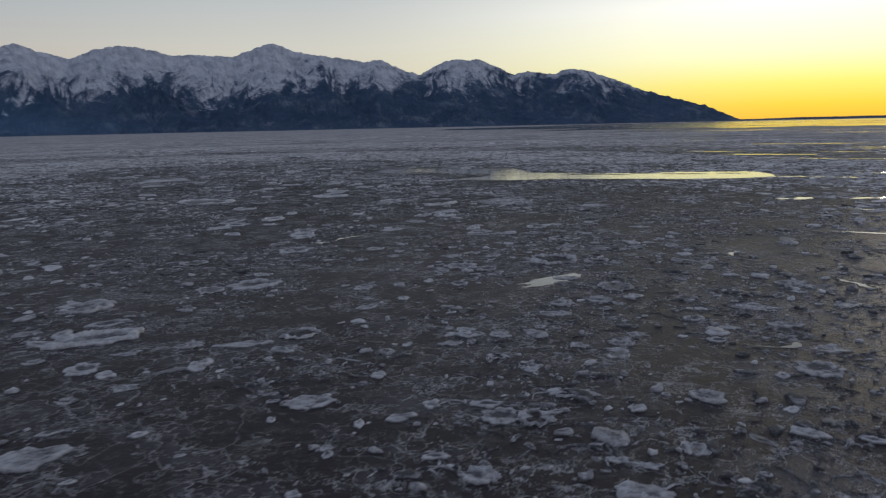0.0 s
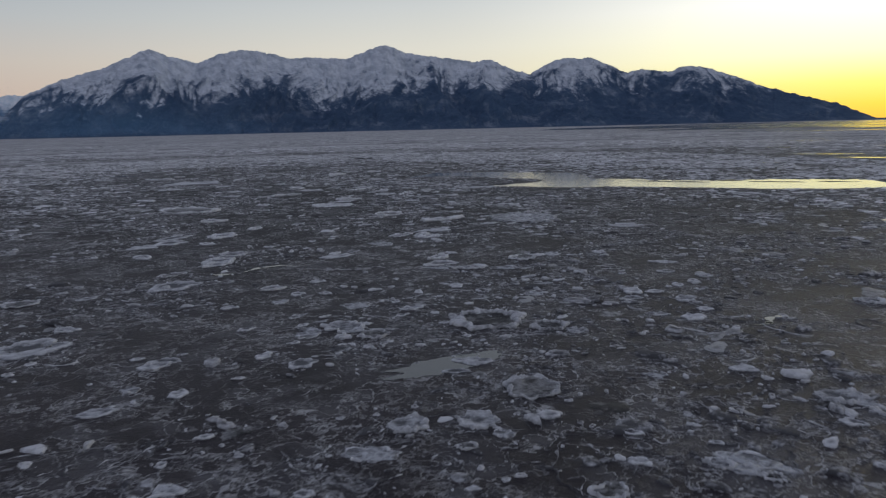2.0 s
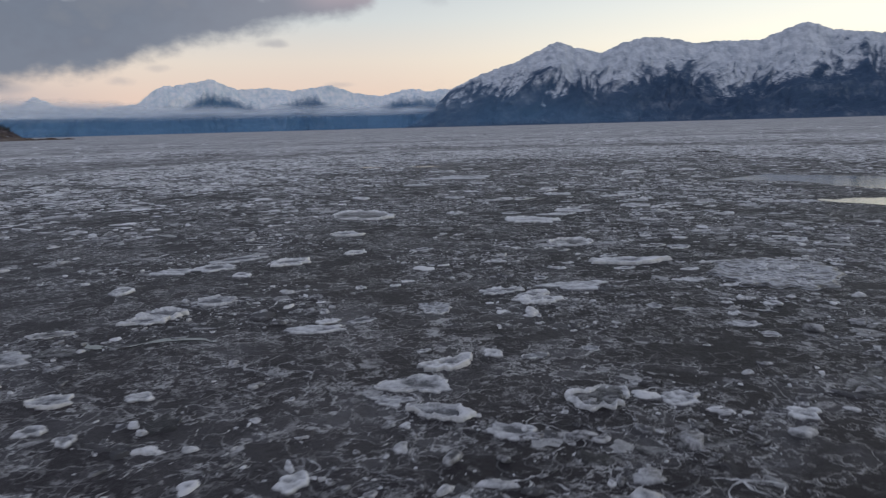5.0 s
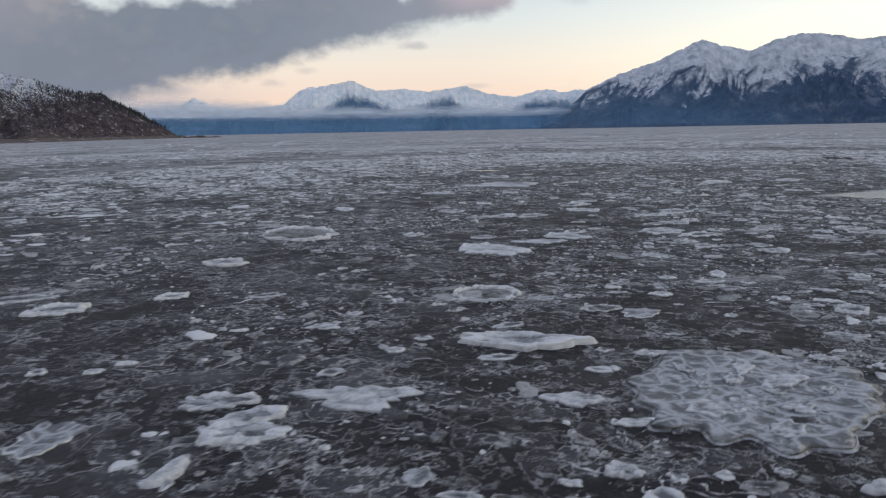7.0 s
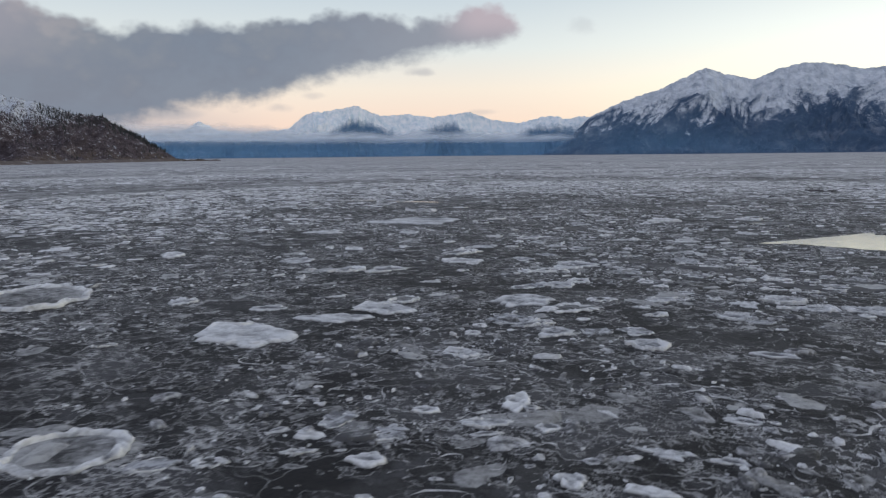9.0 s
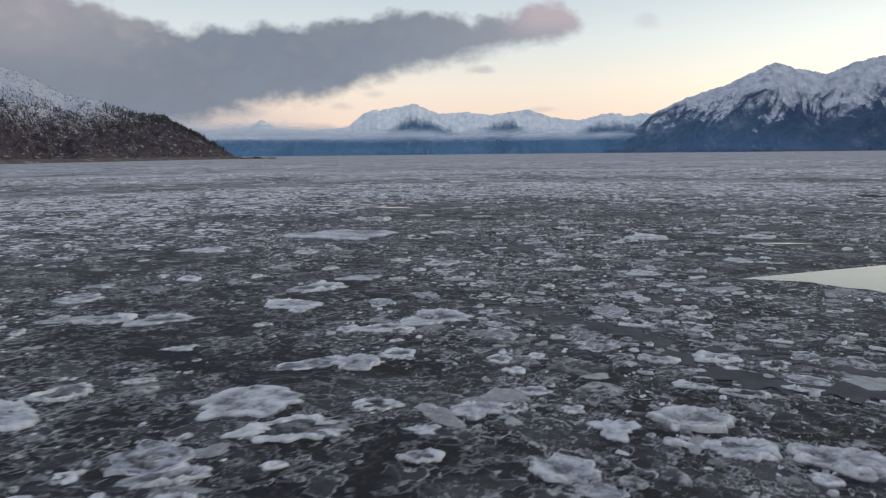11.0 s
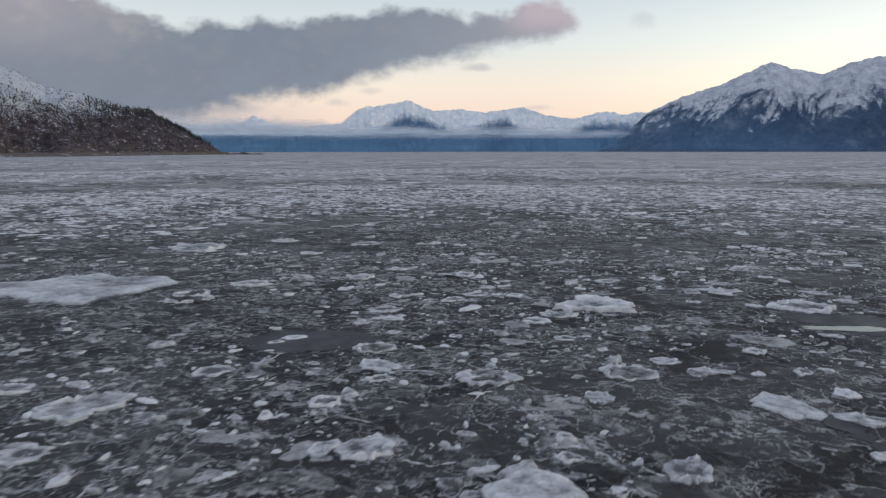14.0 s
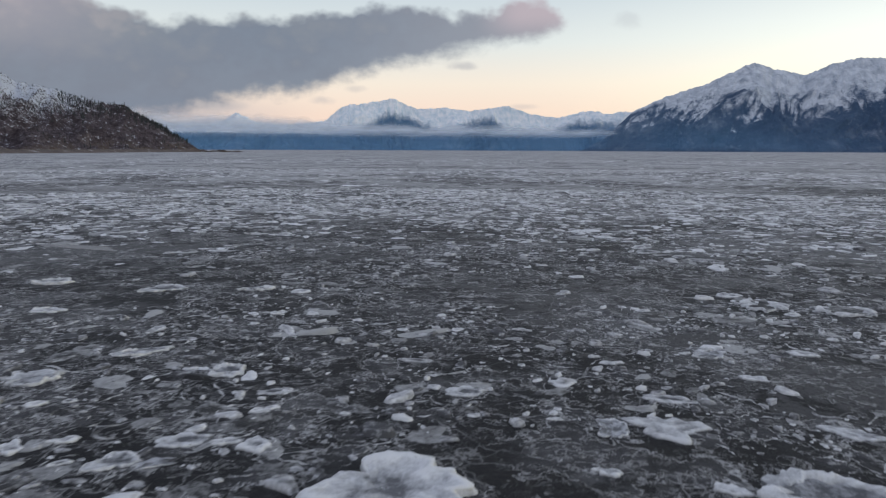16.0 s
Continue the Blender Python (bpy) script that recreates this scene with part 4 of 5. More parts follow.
floe('pan', 4.2, 19.0, 0.38, 0.41, -20)
floe('plate', -13.8, 19.0, 1.06, 0.84, 33)
floe('lump', -9.6, 19.1, 0.17, 0.08, 22)
floe('lump', 9.1, 19.3, 0.38, 0.17, -32)
floe('lump', -5.7, 19.4, 0.19, 0.17, 10)
floe('lump', 7.6, 19.8, 0.47, 0.32, -28)
floe('lump', -11.3, 20.5, 0.29, 0.17, 25)
floe('lump', -14.0, 20.7, 0.36, 0.16, 31)
floe('lump', -5.0, 21.0, 0.18, 0.25, 8)
floe('ring', 0.2, 21.2, 0.50, 0.65, -7)
floe('lump', -7.7, 21.4, 0.14, 0.20, 15)
floe('plate', -0.8, 21.4, 0.59, 0.63, -4)
floe('lump', -3.8, 21.4, 0.44, 0.27, 4)
floe('lump', 3.4, 21.8, 0.31, 0.28, -15)
floe('lump', -2.9, 22.4, 0.28, 0.30, 2)
floe('plate', -1.2, 22.4, 0.53, 0.24, -3)
floe('plate', 5.8, 22.7, 0.59, 0.55, -20)
floe('plate', -6.8, 22.8, 0.83, 0.54, 12)
floe('lump', -8.0, 22.9, 0.23, 0.12, 15)
floe('ring', 1.6, 23.1, 0.75, 0.39, -10)
floe('plate', -14.8, 23.2, 0.37, 0.23, 29)
floe('pan', -13.4, 24.4, 0.43, 0.36, 25)
floe('lump', 9.0, 24.4, 0.25, 0.28, -26)
floe('plate', 10.5, 25.0, 0.71, 0.92, -28)
floe('lump', -4.8, 25.2, 0.30, 0.28, 6)
floe('lump', -14.7, 25.7, 0.36, 0.39, 27)
floe('pan', 0.6, 25.9, 0.41, 0.61, -7)
floe('plate', -15.9, 26.4, 0.63, 0.68, 28)
floe('lump', -11.6, 26.6, 0.44, 0.61, 20)
floe('ring', -0.5, 27.0, 0.38, 0.30, -4)
floe('pan', 12.1, 27.2, 0.53, 0.54, -29)
floe('pan', 4.1, 27.2, 0.47, 0.63, -14)
floe('plate', -18.2, 27.3, 0.43, 0.20, 31)
floe('plate', -15.0, 28.2, 0.50, 0.28, 25)
floe('plate', 4.5, 28.4, 0.56, 0.35, -14)
floe('pan', -8.9, 28.4, 0.50, 0.47, 14)
floe('ring', -12.9, 29.1, 0.57, 0.38, 21)
floe('plate', -10.6, 29.2, 0.98, 0.44, 16)
floe('plate', -0.2, 29.8, 0.47, 0.30, -4)
floe('lump', -1.5, 30.0, 0.59, 0.51, -2)
floe('ring', -17.3, 30.2, 2.02, 0.91, 27)
floe('ring', -8.6, 30.5, 0.83, 0.66, 37)
floe('plate', 11.9, 30.5, 0.55, 0.45, -19)
floe('plate', -17.9, 32.8, 0.97, 0.53, 26)
floe('pan', 16.3, 33.8, 0.53, 0.79, -29)
floe('plate', -15.1, 35.1, 0.41, 0.36, 21)
floe('plate', -20.4, 36.1, 1.42, 1.20, 27)
floe('ring', -15.3, 39.3, 0.69, 0.81, 19)
floe('plate', -6.8, 39.7, 0.54, 0.32, 7)
floe('ring', -22.7, 41.0, 0.51, 0.61, 27)
floe('plate', -1.6, 30.7, 0.40, 0.25, 20)
floe('lump', 1.6, 30.9, 0.26, 0.19, 21)
floe('lump', 5.4, 31.6, 0.19, 0.11, 7)
floe('ring', 8.5, 31.8, 0.46, 0.37, -5)
floe('lump', -2.5, 31.9, 0.16, 0.18, 32)
floe('ring', 12.3, 32.9, 0.36, 0.19, -17)
floe('pan', 2.6, 33.1, 0.68, 0.46, 7)
floe('lump', 9.3, 33.4, 0.32, 0.20, -7)
floe('ring', 11.2, 33.5, 0.37, 0.30, -13)
floe('lump', -2.2, 33.6, 0.28, 0.15, 29)
floe('lump', 15.0, 33.8, 0.20, 0.14, -24)
floe('ring', 5.0, 33.8, 0.29, 0.23, 7)
floe('pan', 11.9, 33.6, 0.90, 0.62, -17)
floe('lump', 11.4, 34.7, 0.22, 0.10, -13)
floe('pan', 5.9, 34.7, 0.28, 0.28, 4)
floe('plate', -6.3, 34.9, 0.59, 0.34, 36)
floe('ring', 3.2, 35.0, 0.57, 0.60, 12)
floe('lump', 9.3, 35.1, 0.33, 0.15, -6)
floe('plate', 5.1, 35.5, 0.67, 0.51, 6)
floe('lump', 11.0, 35.8, 0.19, 0.11, -11)
floe('lump', 7.1, 36.1, 0.39, 0.29, 0)
floe('lump', 15.3, 36.4, 0.34, 0.25, -22)
floe('lump', -4.6, 36.6, 0.36, 0.30, 22)
floe('pan', -6.4, 36.8, 0.32, 0.34, 34)
floe('plate', 16.3, 37.7, 0.49, 0.23, -23)
floe('lump', -3.3, 38.2, 0.25, 0.11, 26)
floe('ring', 15.7, 38.3, 0.72, 0.63, -21)
floe('ring', 6.5, 38.3, 0.83, 1.11, 2)
floe('plate', -6.9, 39.1, 0.46, 0.50, 32)
floe('plate', 3.9, 39.6, 0.48, 0.22, 8)
floe('lump', -8.0, 39.8, 0.31, 0.14, 33)
floe('plate', 10.5, 39.8, 0.37, 0.23, -8)
floe('lump', -6.6, 40.5, 0.21, 0.10, 30)
floe('plate', -13.2, 40.6, 1.44, 1.27, 40)
floe('lump', 13.5, 40.7, 0.46, 0.32, -16)
floe('plate', 4.4, 40.7, 0.60, 0.52, 7)
floe('plate', -13.4, 43.3, 0.54, 0.38, 37)
floe('ring', -19.0, 47.4, 0.82, 0.69, 34)
floe('ring', 21.4, 50.8, 0.64, 0.59, -22)
floe('lump', 11.0, 52.2, 0.48, 0.59, -6)
floe('ring', -14.2, 59.1, 1.09, 0.83, 27)
floe('plate', -1.7, 39.9, 0.57, 0.52, 53)
floe('lump', -3.4, 40.6, 0.39, 0.29, 54)
floe('lump', -0.7, 41.2, 0.17, 0.08, 48)
floe('lump', -0.5, 41.7, 0.15, 0.07, 46)
floe('lump', 3.4, 42.2, 0.17, 0.07, 35)
floe('lump', -0.9, 42.2, 0.24, 0.11, 46)
floe('lump', -2.9, 42.3, 0.33, 0.15, 50)
floe('lump', 0.7, 42.5, 0.19, 0.14, 41)
floe('pan', 4.3, 43.3, 0.33, 0.15, 30)
floe('pan', -2.7, 43.5, 0.55, 0.49, 47)
floe('ring', -0.0, 43.7, 0.63, 0.63, 41)
floe('lump', 3.8, 43.8, 0.18, 0.17, 30)
floe('lump', -5.6, 44.0, 0.39, 0.26, 51)
floe('ring', 8.1, 44.9, 0.41, 0.41, 15)
floe('plate', -2.8, 45.5, 0.29, 0.13, 43)
floe('heavy_ring', 7.0, 45.5, 0.78, 0.67, 18)
floe('lump', 2.6, 45.7, 0.28, 0.15, 31)
floe('heavy_ring', 4.4, 46.2, 1.57, 1.46, 25)
floe('lump', 13.1, 47.3, 0.57, 0.47, -4)
floe('pan', 11.8, 47.8, 0.31, 0.33, 1)
floe('plate', -16.3, 48.8, 0.59, 0.28, 56)
floe('lump', 13.8, 48.8, 0.42, 0.27, -5)
floe('lump', 9.6, 49.4, 0.25, 0.17, 7)
floe('lump', 13.3, 50.7, 0.50, 0.61, -3)
floe('plate', -13.3, 51.9, 1.37, 1.18, 49)
floe('plate', 15.2, 56.1, 0.45, 0.31, -7)
floe('plate', 0.5, 57.7, 0.62, 0.37, 23)
floe('ring', 2.2, 57.9, 0.94, 0.55, 19)
floe('plate', 4.5, 58.0, 0.67, 0.51, 13)
floe('plate', 0.3, 59.1, 0.98, 0.73, 19)
floe('plate', 13.6, 60.1, 0.70, 0.52, -3)
floe('lump', -20.2, 60.3, 0.59, 0.89, 46)
floe('ring', 5.2, 61.3, 0.85, 0.87, 12)
floe('lump', 8.2, 62.3, 0.33, 0.15, 7)
floe('plate', 7.0, 62.6, 0.52, 0.55, 9)
floe('lump', 10.0, 63.4, 0.44, 0.39, 4)
floe('plate', -21.7, 66.5, 1.14, 1.10, 43)
floe('plate', 12.8, 76.1, 1.52, 0.68, -1)
floe('pan', -2.9, 44.2, 0.33, 0.49, 64)
floe('plate', -1.5, 44.7, 0.84, 0.89, 60)
floe('lump', -3.4, 44.8, 0.30, 0.15, 63)
floe('lump', -0.7, 45.3, 0.19, 0.24, 57)
floe('lump', -2.9, 46.3, 0.29, 0.13, 58)
floe('pan', -4.2, 46.3, 0.45, 0.24, 60)
floe('lump', 0.5, 46.8, 0.38, 0.17, 51)
floe('lump', 1.9, 47.3, 0.24, 0.21, 46)
floe('lump', -8.0, 47.5, 0.44, 0.28, 44)
floe('plate', 0.7, 48.1, 0.47, 0.37, 28)
floe('pan', -2.1, 48.4, 0.56, 0.66, 52)
floe('pan', -6.0, 48.9, 0.47, 0.38, 57)
floe('lump', 8.6, 50.4, 0.17, 0.16, 20)
floe('lump', 1.6, 50.5, 0.19, 0.11, 40)
floe('lump', -5.7, 50.5, 0.42, 0.38, 53)
floe('plate', 10.8, 50.7, 0.54, 0.34, 12)
floe('lump', -4.4, 50.8, 0.33, 0.36, 51)
floe('pan', 6.2, 51.4, 0.50, 0.46, 26)
floe('lump', 6.7, 51.6, 0.21, 0.12, 24)
floe('plate', -7.6, 51.7, 0.70, 0.58, 54)
floe('ring', 3.6, 51.8, 0.34, 0.40, 33)
floe('lump', 12.1, 52.1, 0.52, 0.28, 6)
floe('lump', 14.3, 52.8, 0.26, 0.16, -2)
floe('lump', 2.1, 52.9, 0.42, 0.39, 34)
floe('lump', -5.7, 53.5, 0.45, 0.34, 48)
floe('lump', 13.4, 53.7, 0.30, 0.41, 1)
floe('plate', 6.7, 53.8, 0.39, 0.18, 22)
floe('lump', 7.4, 54.6, 0.35, 0.21, 19)
floe('ring', -15.0, 54.8, 0.82, 0.43, 57)
floe('lump', 10.9, 56.5, 0.24, 0.11, 8)
floe('plate', 13.3, 57.2, 0.54, 0.33, 1)
floe('ring', -13.8, 58.0, 1.06, 0.50, 51)
floe('plate', -7.0, 61.3, 1.17, 0.53, 39)
floe('block', -0.1, 61.2, 1.04, 0.47, 74)
floe('lump', -1.7, 61.7, 0.28, 0.13, 74)
floe('plate', -14.4, 61.8, 1.02, 0.78, 81)
floe('lump', -7.4, 62.4, 0.46, 0.37, 76)
floe('lump', 0.4, 62.9, 0.36, 0.40, 67)
floe('plate', -6.4, 63.3, 0.57, 0.39, 73)
floe('pan', 1.7, 63.5, 0.47, 0.28, 63)
floe('plate', -22.6, 64.5, 0.93, 1.11, 79)
floe('pan', 2.8, 65.3, 0.30, 0.33, 54)
floe('lump', -18.5, 66.1, 0.50, 0.64, 75)
floe('pan', -5.3, 66.6, 0.69, 1.03, 64)
floe('lump', 1.3, 66.8, 0.16, 0.07, 53)
floe('lump', -0.3, 67.0, 0.20, 0.09, 56)
floe('lump', -10.8, 67.5, 0.29, 0.31, 67)
floe('lump', -1.3, 67.7, 0.28, 0.13, 56)
floe('lump', 5.9, 67.8, 0.15, 0.07, 38)
floe('lump', -9.7, 68.8, 0.31, 0.23, 64)
floe('plate', -22.7, 68.8, 1.72, 0.80, 72)
floe('ring', -19.1, 69.8, 1.30, 0.84, 69)
floe('lump', -9.8, 69.8, 0.32, 0.25, 62)
floe('ring', -2.3, 70.2, 1.04, 0.72, 52)
floe('pan', 7.3, 70.4, 0.35, 0.35, 28)
floe('ring', -4.7, 70.6, 1.04, 0.57, 55)
floe('plate', 6.1, 71.2, 0.60, 0.37, 30)
floe('pan', 2.2, 72.0, 0.31, 0.43, 39)
floe('plate', 3.4, 72.1, 0.45, 0.20, 36)
floe('lump', 5.3, 72.5, 0.25, 0.27, 30)
floe('plate', -2.4, 73.6, 1.43, 0.85, 45)
floe('lump', 4.5, 74.1, 0.26, 0.12, 30)
floe('lump', 6.1, 75.0, 0.41, 0.36, 25)
floe('ring', 4.9, 75.3, 0.39, 0.37, 27)
floe('lump', 5.8, 75.9, 0.26, 0.17, 24)
floe('lump', 7.1, 77.7, 0.19, 0.14, 19)
floe('lump', 0.6, 80.0, 0.41, 0.18, 31)
floe('block', -2.9, 80.6, 2.06, 1.17, 36)
floe('crusted_pan', 4.4, 81.7, 3.15, 3.76, 22)
floe('ring', -3.1, 70.8, 0.87, 0.51, 79)
floe('plate', -4.7, 74.1, 0.42, 0.35, 70)
floe('ring', -18.2, 74.2, 0.78, 0.45, 79)
floe('plate', -9.3, 76.7, 0.59, 0.45, 78)
floe('lump', -5.1, 76.8, 0.31, 0.27, 63)
floe('plate', -15.5, 77.4, 0.77, 0.43, 71)
floe('lump', 3.6, 77.6, 0.49, 0.22, 43)
floe('plate', 1.6, 77.7, 0.67, 0.56, 48)
floe('lump', -5.5, 78.3, 0.33, 0.16, 60)
floe('plate', -2.3, 78.7, 0.63, 0.28, 54)
floe('plate', -24.7, 79.4, 1.23, 1.30, 73)
floe('lump', 0.7, 80.4, 0.35, 0.16, 43)
floe('plate', 0.7, 82.5, 0.43, 0.31, 46)
floe('plate', 6.2, 84.0, 0.38, 0.19, 21)
floe('lump', 0.0, 84.8, 0.28, 0.13, 36)
floe('lump', 3.7, 85.0, 0.22, 0.11, 27)
floe('ring', 4.5, 85.8, 0.43, 0.20, 24)
floe('ring', 6.2, 86.3, 0.44, 0.29, 19)
floe('plate', 3.8, 88.8, 0.41, 0.20, 22)
floe('ring', 4.5, 91.4, 0.52, 0.34, 19)
floe('plate', -17.3, 99.7, 1.54, 0.95, 43)
floe('plate', -4.7, 81.6, 0.66, 0.30, 74)
floe('lump', -17.9, 81.6, 0.22, 0.14, 81)
floe('ring', -7.7, 81.7, 0.41, 0.19, 76)
floe('ring', -8.9, 81.8, 0.34, 0.16, 77)
floe('lump', -18.5, 83.2, 0.29, 0.26, 79)
floe('ring', -17.3, 83.4, 0.41, 0.18, 78)
floe('wide_ring', -8.8, 84.4, 1.46, 1.30, 70)
floe('pan', -6.8, 85.7, 0.61, 0.38, 64)
floe('ring', -3.9, 85.9, 0.74, 0.49, 59)
floe('pan', -2.5, 86.5, 0.72, 0.73, 55)
floe('ring', -6.0, 86.8, 0.40, 0.30, 60)
floe('wide_ring', -31.5, 87.9, 2.49, 3.47, 76)
floe('ring', -19.0, 87.9, 0.47, 0.21, 70)
floe('lump', 0.1, 88.5, 0.29, 0.20, 43)
floe('lump', -2.2, 88.6, 0.21, 0.09, 48)
floe('plate', -5.2, 88.7, 0.35, 0.16, 54)
floe('lump', -3.7, 89.7, 0.50, 0.36, 40)
floe('pan', -6.5, 90.6, 0.44, 0.66, 52)
floe('pan', -4.7, 91.1, 0.42, 0.55, 48)
floe('lump', 4.1, 92.0, 0.24, 0.18, 24)
floe('lump', 1.5, 92.2, 0.41, 0.18, 32)
floe('ring', 2.8, 92.4, 0.62, 0.65, 27)
floe('lump', 0.1, 92.5, 0.40, 0.37, 35)
floe('plate', -17.0, 92.7, 1.99, 1.68, 61)
floe('lump', -5.4, 92.8, 0.41, 0.25, 46)
floe('ring', -25.4, 93.2, 0.69, 0.75, 66)
floe('lump', 1.6, 93.3, 0.53, 0.24, 29)
floe('plate', -3.6, 93.4, 0.53, 0.37, 41)
floe('lump', -2.3, 94.4, 0.30, 0.33, 37)
floe('lump', -4.2, 95.2, 0.44, 0.65, 40)
floe('plate', 0.7, 95.3, 0.54, 0.26, 29)
floe('lump', 4.0, 95.4, 0.30, 0.14, 20)
floe('plate', -21.1, 95.7, 0.84, 0.66, 54)
floe('plate', 1.9, 96.0, 0.38, 0.20, 25)
floe('plate', -17.1, 97.0, 1.40, 0.93, 55)
floe('plate', -9.2, 97.4, 0.68, 0.52, 45)
floe('plate', 0.8, 98.6, 0.51, 0.23, 25)
floe('lump', -43.1, 98.9, 0.96, 1.43, 68)
floe('lump', 1.4, 99.1, 0.20, 0.09, 23)
floe('ring', -5.4, 103.3, 0.76, 0.79, 32)
floe('plate', -1.7, 105.4, 0.77, 0.35, 24)
floe('plate', -5.6, 110.0, 0.93, 0.55, 26)
floe('plate', -21.4, 99.7, 0.49, 0.24, 85)
floe('lump', -11.1, 99.7, 0.39, 0.33, 82)
floe('ring', -18.3, 101.6, 0.88, 0.64, 80)
floe('plate', -9.0, 102.2, 0.75, 0.61, 72)
floe('pan', -11.8, 102.6, 0.95, 0.94, 73)
floe('ring', -10.5, 102.6, 0.96, 0.43, 72)
floe('pan', -8.0, 103.6, 0.63, 0.48, 66)
floe('plate', -18.2, 103.7, 0.54, 0.24, 75)
floe('plate', -34.2, 104.3, 1.18, 1.06, 80)
floe('ring', -28.3, 104.5, 1.20, 0.90, 78, 3)
floe('pan', -6.9, 104.8, 0.62, 0.66, 60)
floe('lump', -9.7, 104.8, 0.36, 0.20, 64)
floe('plate', -21.5, 105.9, 0.58, 0.36, 78)
floe('plate', -14.3, 105.9, 1.54, 1.26, 67, 4)
floe('ring', -11.4, 106.0, 1.58, 0.71, 63)
floe('plate', -26.8, 106.5, 1.29, 0.87, 74)
floe('lump', -5.8, 106.9, 0.16, 0.07, 51)
floe('ring', -8.1, 107.8, 0.52, 0.36, 61)
floe('ring', -11.8, 108.7, 0.66, 0.51, 57)
floe('lump', -3.2, 109.2, 0.30, 0.14, 38)
floe('pan', -4.4, 109.9, 0.59, 0.34, 40)
floe('plate', -9.8, 110.8, 0.59, 0.72, 50)
floe('ring', -9.3, 111.7, 0.42, 0.39, 47)
floe('lump', -25.1, 112.3, 0.55, 0.62, 64)
floe('plate', -6.6, 112.8, 0.55, 0.68, 39)
floe('lump', -8.2, 112.9, 0.34, 0.27, 43)
floe('plate', -10.1, 113.1, 0.54, 0.40, 50)
floe('lump', -1.9, 114.2, 0.40, 0.27, 26)
floe('ring', -3.9, 114.2, 0.85, 0.62, 29, 1)
floe('block', -5.8, 114.9, 1.05, 0.98, 34)
floe('ring', -2.1, 115.5, 1.15, 0.80, 25, 5)
floe('ring', -7.5, 117.3, 0.64, 0.31, 34)
floe('ring', -6.1, 117.9, 0.71, 0.32, 31)
floe('plate', -5.4, 119.6, 0.45, 0.26, 27)
floe('pan', -5.7, 120.6, 0.71, 0.47, 27)
floe('pan', -16.7, 109.1, 1.26, 0.57, 85)
floe('lump', -23.2, 109.7, 0.42, 0.25, 85)
floe('plate', -15.9, 110.3, 0.88, 0.82, 81)
floe('lump', -36.8, 110.5, 0.65, 0.97, 85)
floe('ring', -15.9, 111.9, 0.65, 0.52, 61)
floe('lump', -20.3, 112.3, 0.57, 0.52, 77)
floe('plate', -26.3, 112.4, 1.31, 1.00, 80)
floe('lump', -17.6, 112.9, 0.32, 0.15, 74)
floe('plate', -19.6, 113.4, 1.22, 0.65, 74)
floe('lump', -12.0, 114.0, 0.44, 0.32, 63)
floe('ring', -29.5, 115.2, 1.57, 1.08, 83)
floe('lump', -13.2, 114.4, 0.44, 0.51, 64)
floe('pan', -14.6, 114.7, 0.34, 0.30, 65)
floe('plate', -49.2, 115.3, 1.62, 1.46, 81)
floe('lump', -12.8, 115.7, 0.36, 0.31, 59)
floe('pan', -24.2, 116.1, 0.71, 0.88, 71)
floe('plate', -19.9, 116.3, 1.42, 1.31, 67)
floe('pan', -15.8, 116.5, 0.68, 1.02, 61)
floe('lump', -15.1, 117.5, 0.21, 0.12, 58)
floe('lump', -13.1, 118.2, 0.21, 0.17, 52)
floe('pan', -12.5, 118.6, 0.77, 0.87, 50)
floe('lump', -8.4, 118.7, 0.34, 0.15, 39)
floe('ring', -9.9, 118.7, 0.64, 0.40, 39)
floe('plate', -19.2, 119.0, 0.70, 0.53, 52)
floe('lump', -7.9, 119.8, 0.29, 0.17, 35)
floe('lump', -11.5, 120.1, 0.21, 0.28, 44)
floe('ring', -8.9, 120.4, 0.75, 0.67, 37)
floe('ring', -7.2, 121.2, 0.41, 0.53, 30)
floe('pan', -10.3, 121.6, 0.42, 0.40, 38)
floe('lump', -13.9, 121.8, 0.44, 0.27, 41)
floe('lump', -13.5, 122.5, 0.26, 0.30, 44)
floe('pan', -7.2, 123.1, 0.51, 0.61, 27)
floe('plate', -11.8, 123.2, 0.39, 0.21, 39)
floe('pan', -16.3, 123.3, 0.83, 1.25, 47)
floe('lump', -13.2, 123.5, 0.38, 0.27, 41)
floe('lump', -12.7, 124.1, 0.27, 0.12, 39)
floe('lump', -12.0, 124.2, 0.19, 0.15, 38)
floe('ring', -13.2, 125.6, 0.53, 0.64, 38)
floe('lump', -14.5, 126.6, 0.41, 0.28, 38)
floe('lump', -10.1, 130.8, 0.36, 0.22, 25)
floe('lump', -9.9, 131.5, 0.27, 0.24, 24)
floe('plate', -30.9, 118.6, 1.11, 0.98, 85)
floe('lump', -35.1, 118.7, 0.59, 0.39, 86)
floe('pan', -24.5, 118.8, 0.58, 0.83, 82)
floe('plate', -29.4, 120.1, 0.54, 0.39, 73)
floe('plate', -43.3, 120.7, 0.91, 0.98, 83)
floe('lump', -22.3, 120.9, 0.44, 0.20, 74)
floe('lump', -26.0, 121.1, 0.33, 0.15, 77)
floe('lump', -21.6, 121.3, 0.25, 0.11, 72)
floe('lump', -20.6, 121.3, 0.38, 0.30, 71)
floe('lump', -25.6, 121.9, 0.23, 0.21, 74)
floe('ring', -19.8, 122.0, 0.46, 0.29, 67)
floe('plate', -19.3, 122.6, 0.39, 0.32, 57)
floe('lump', -31.2, 122.8, 0.48, 0.47, 76)
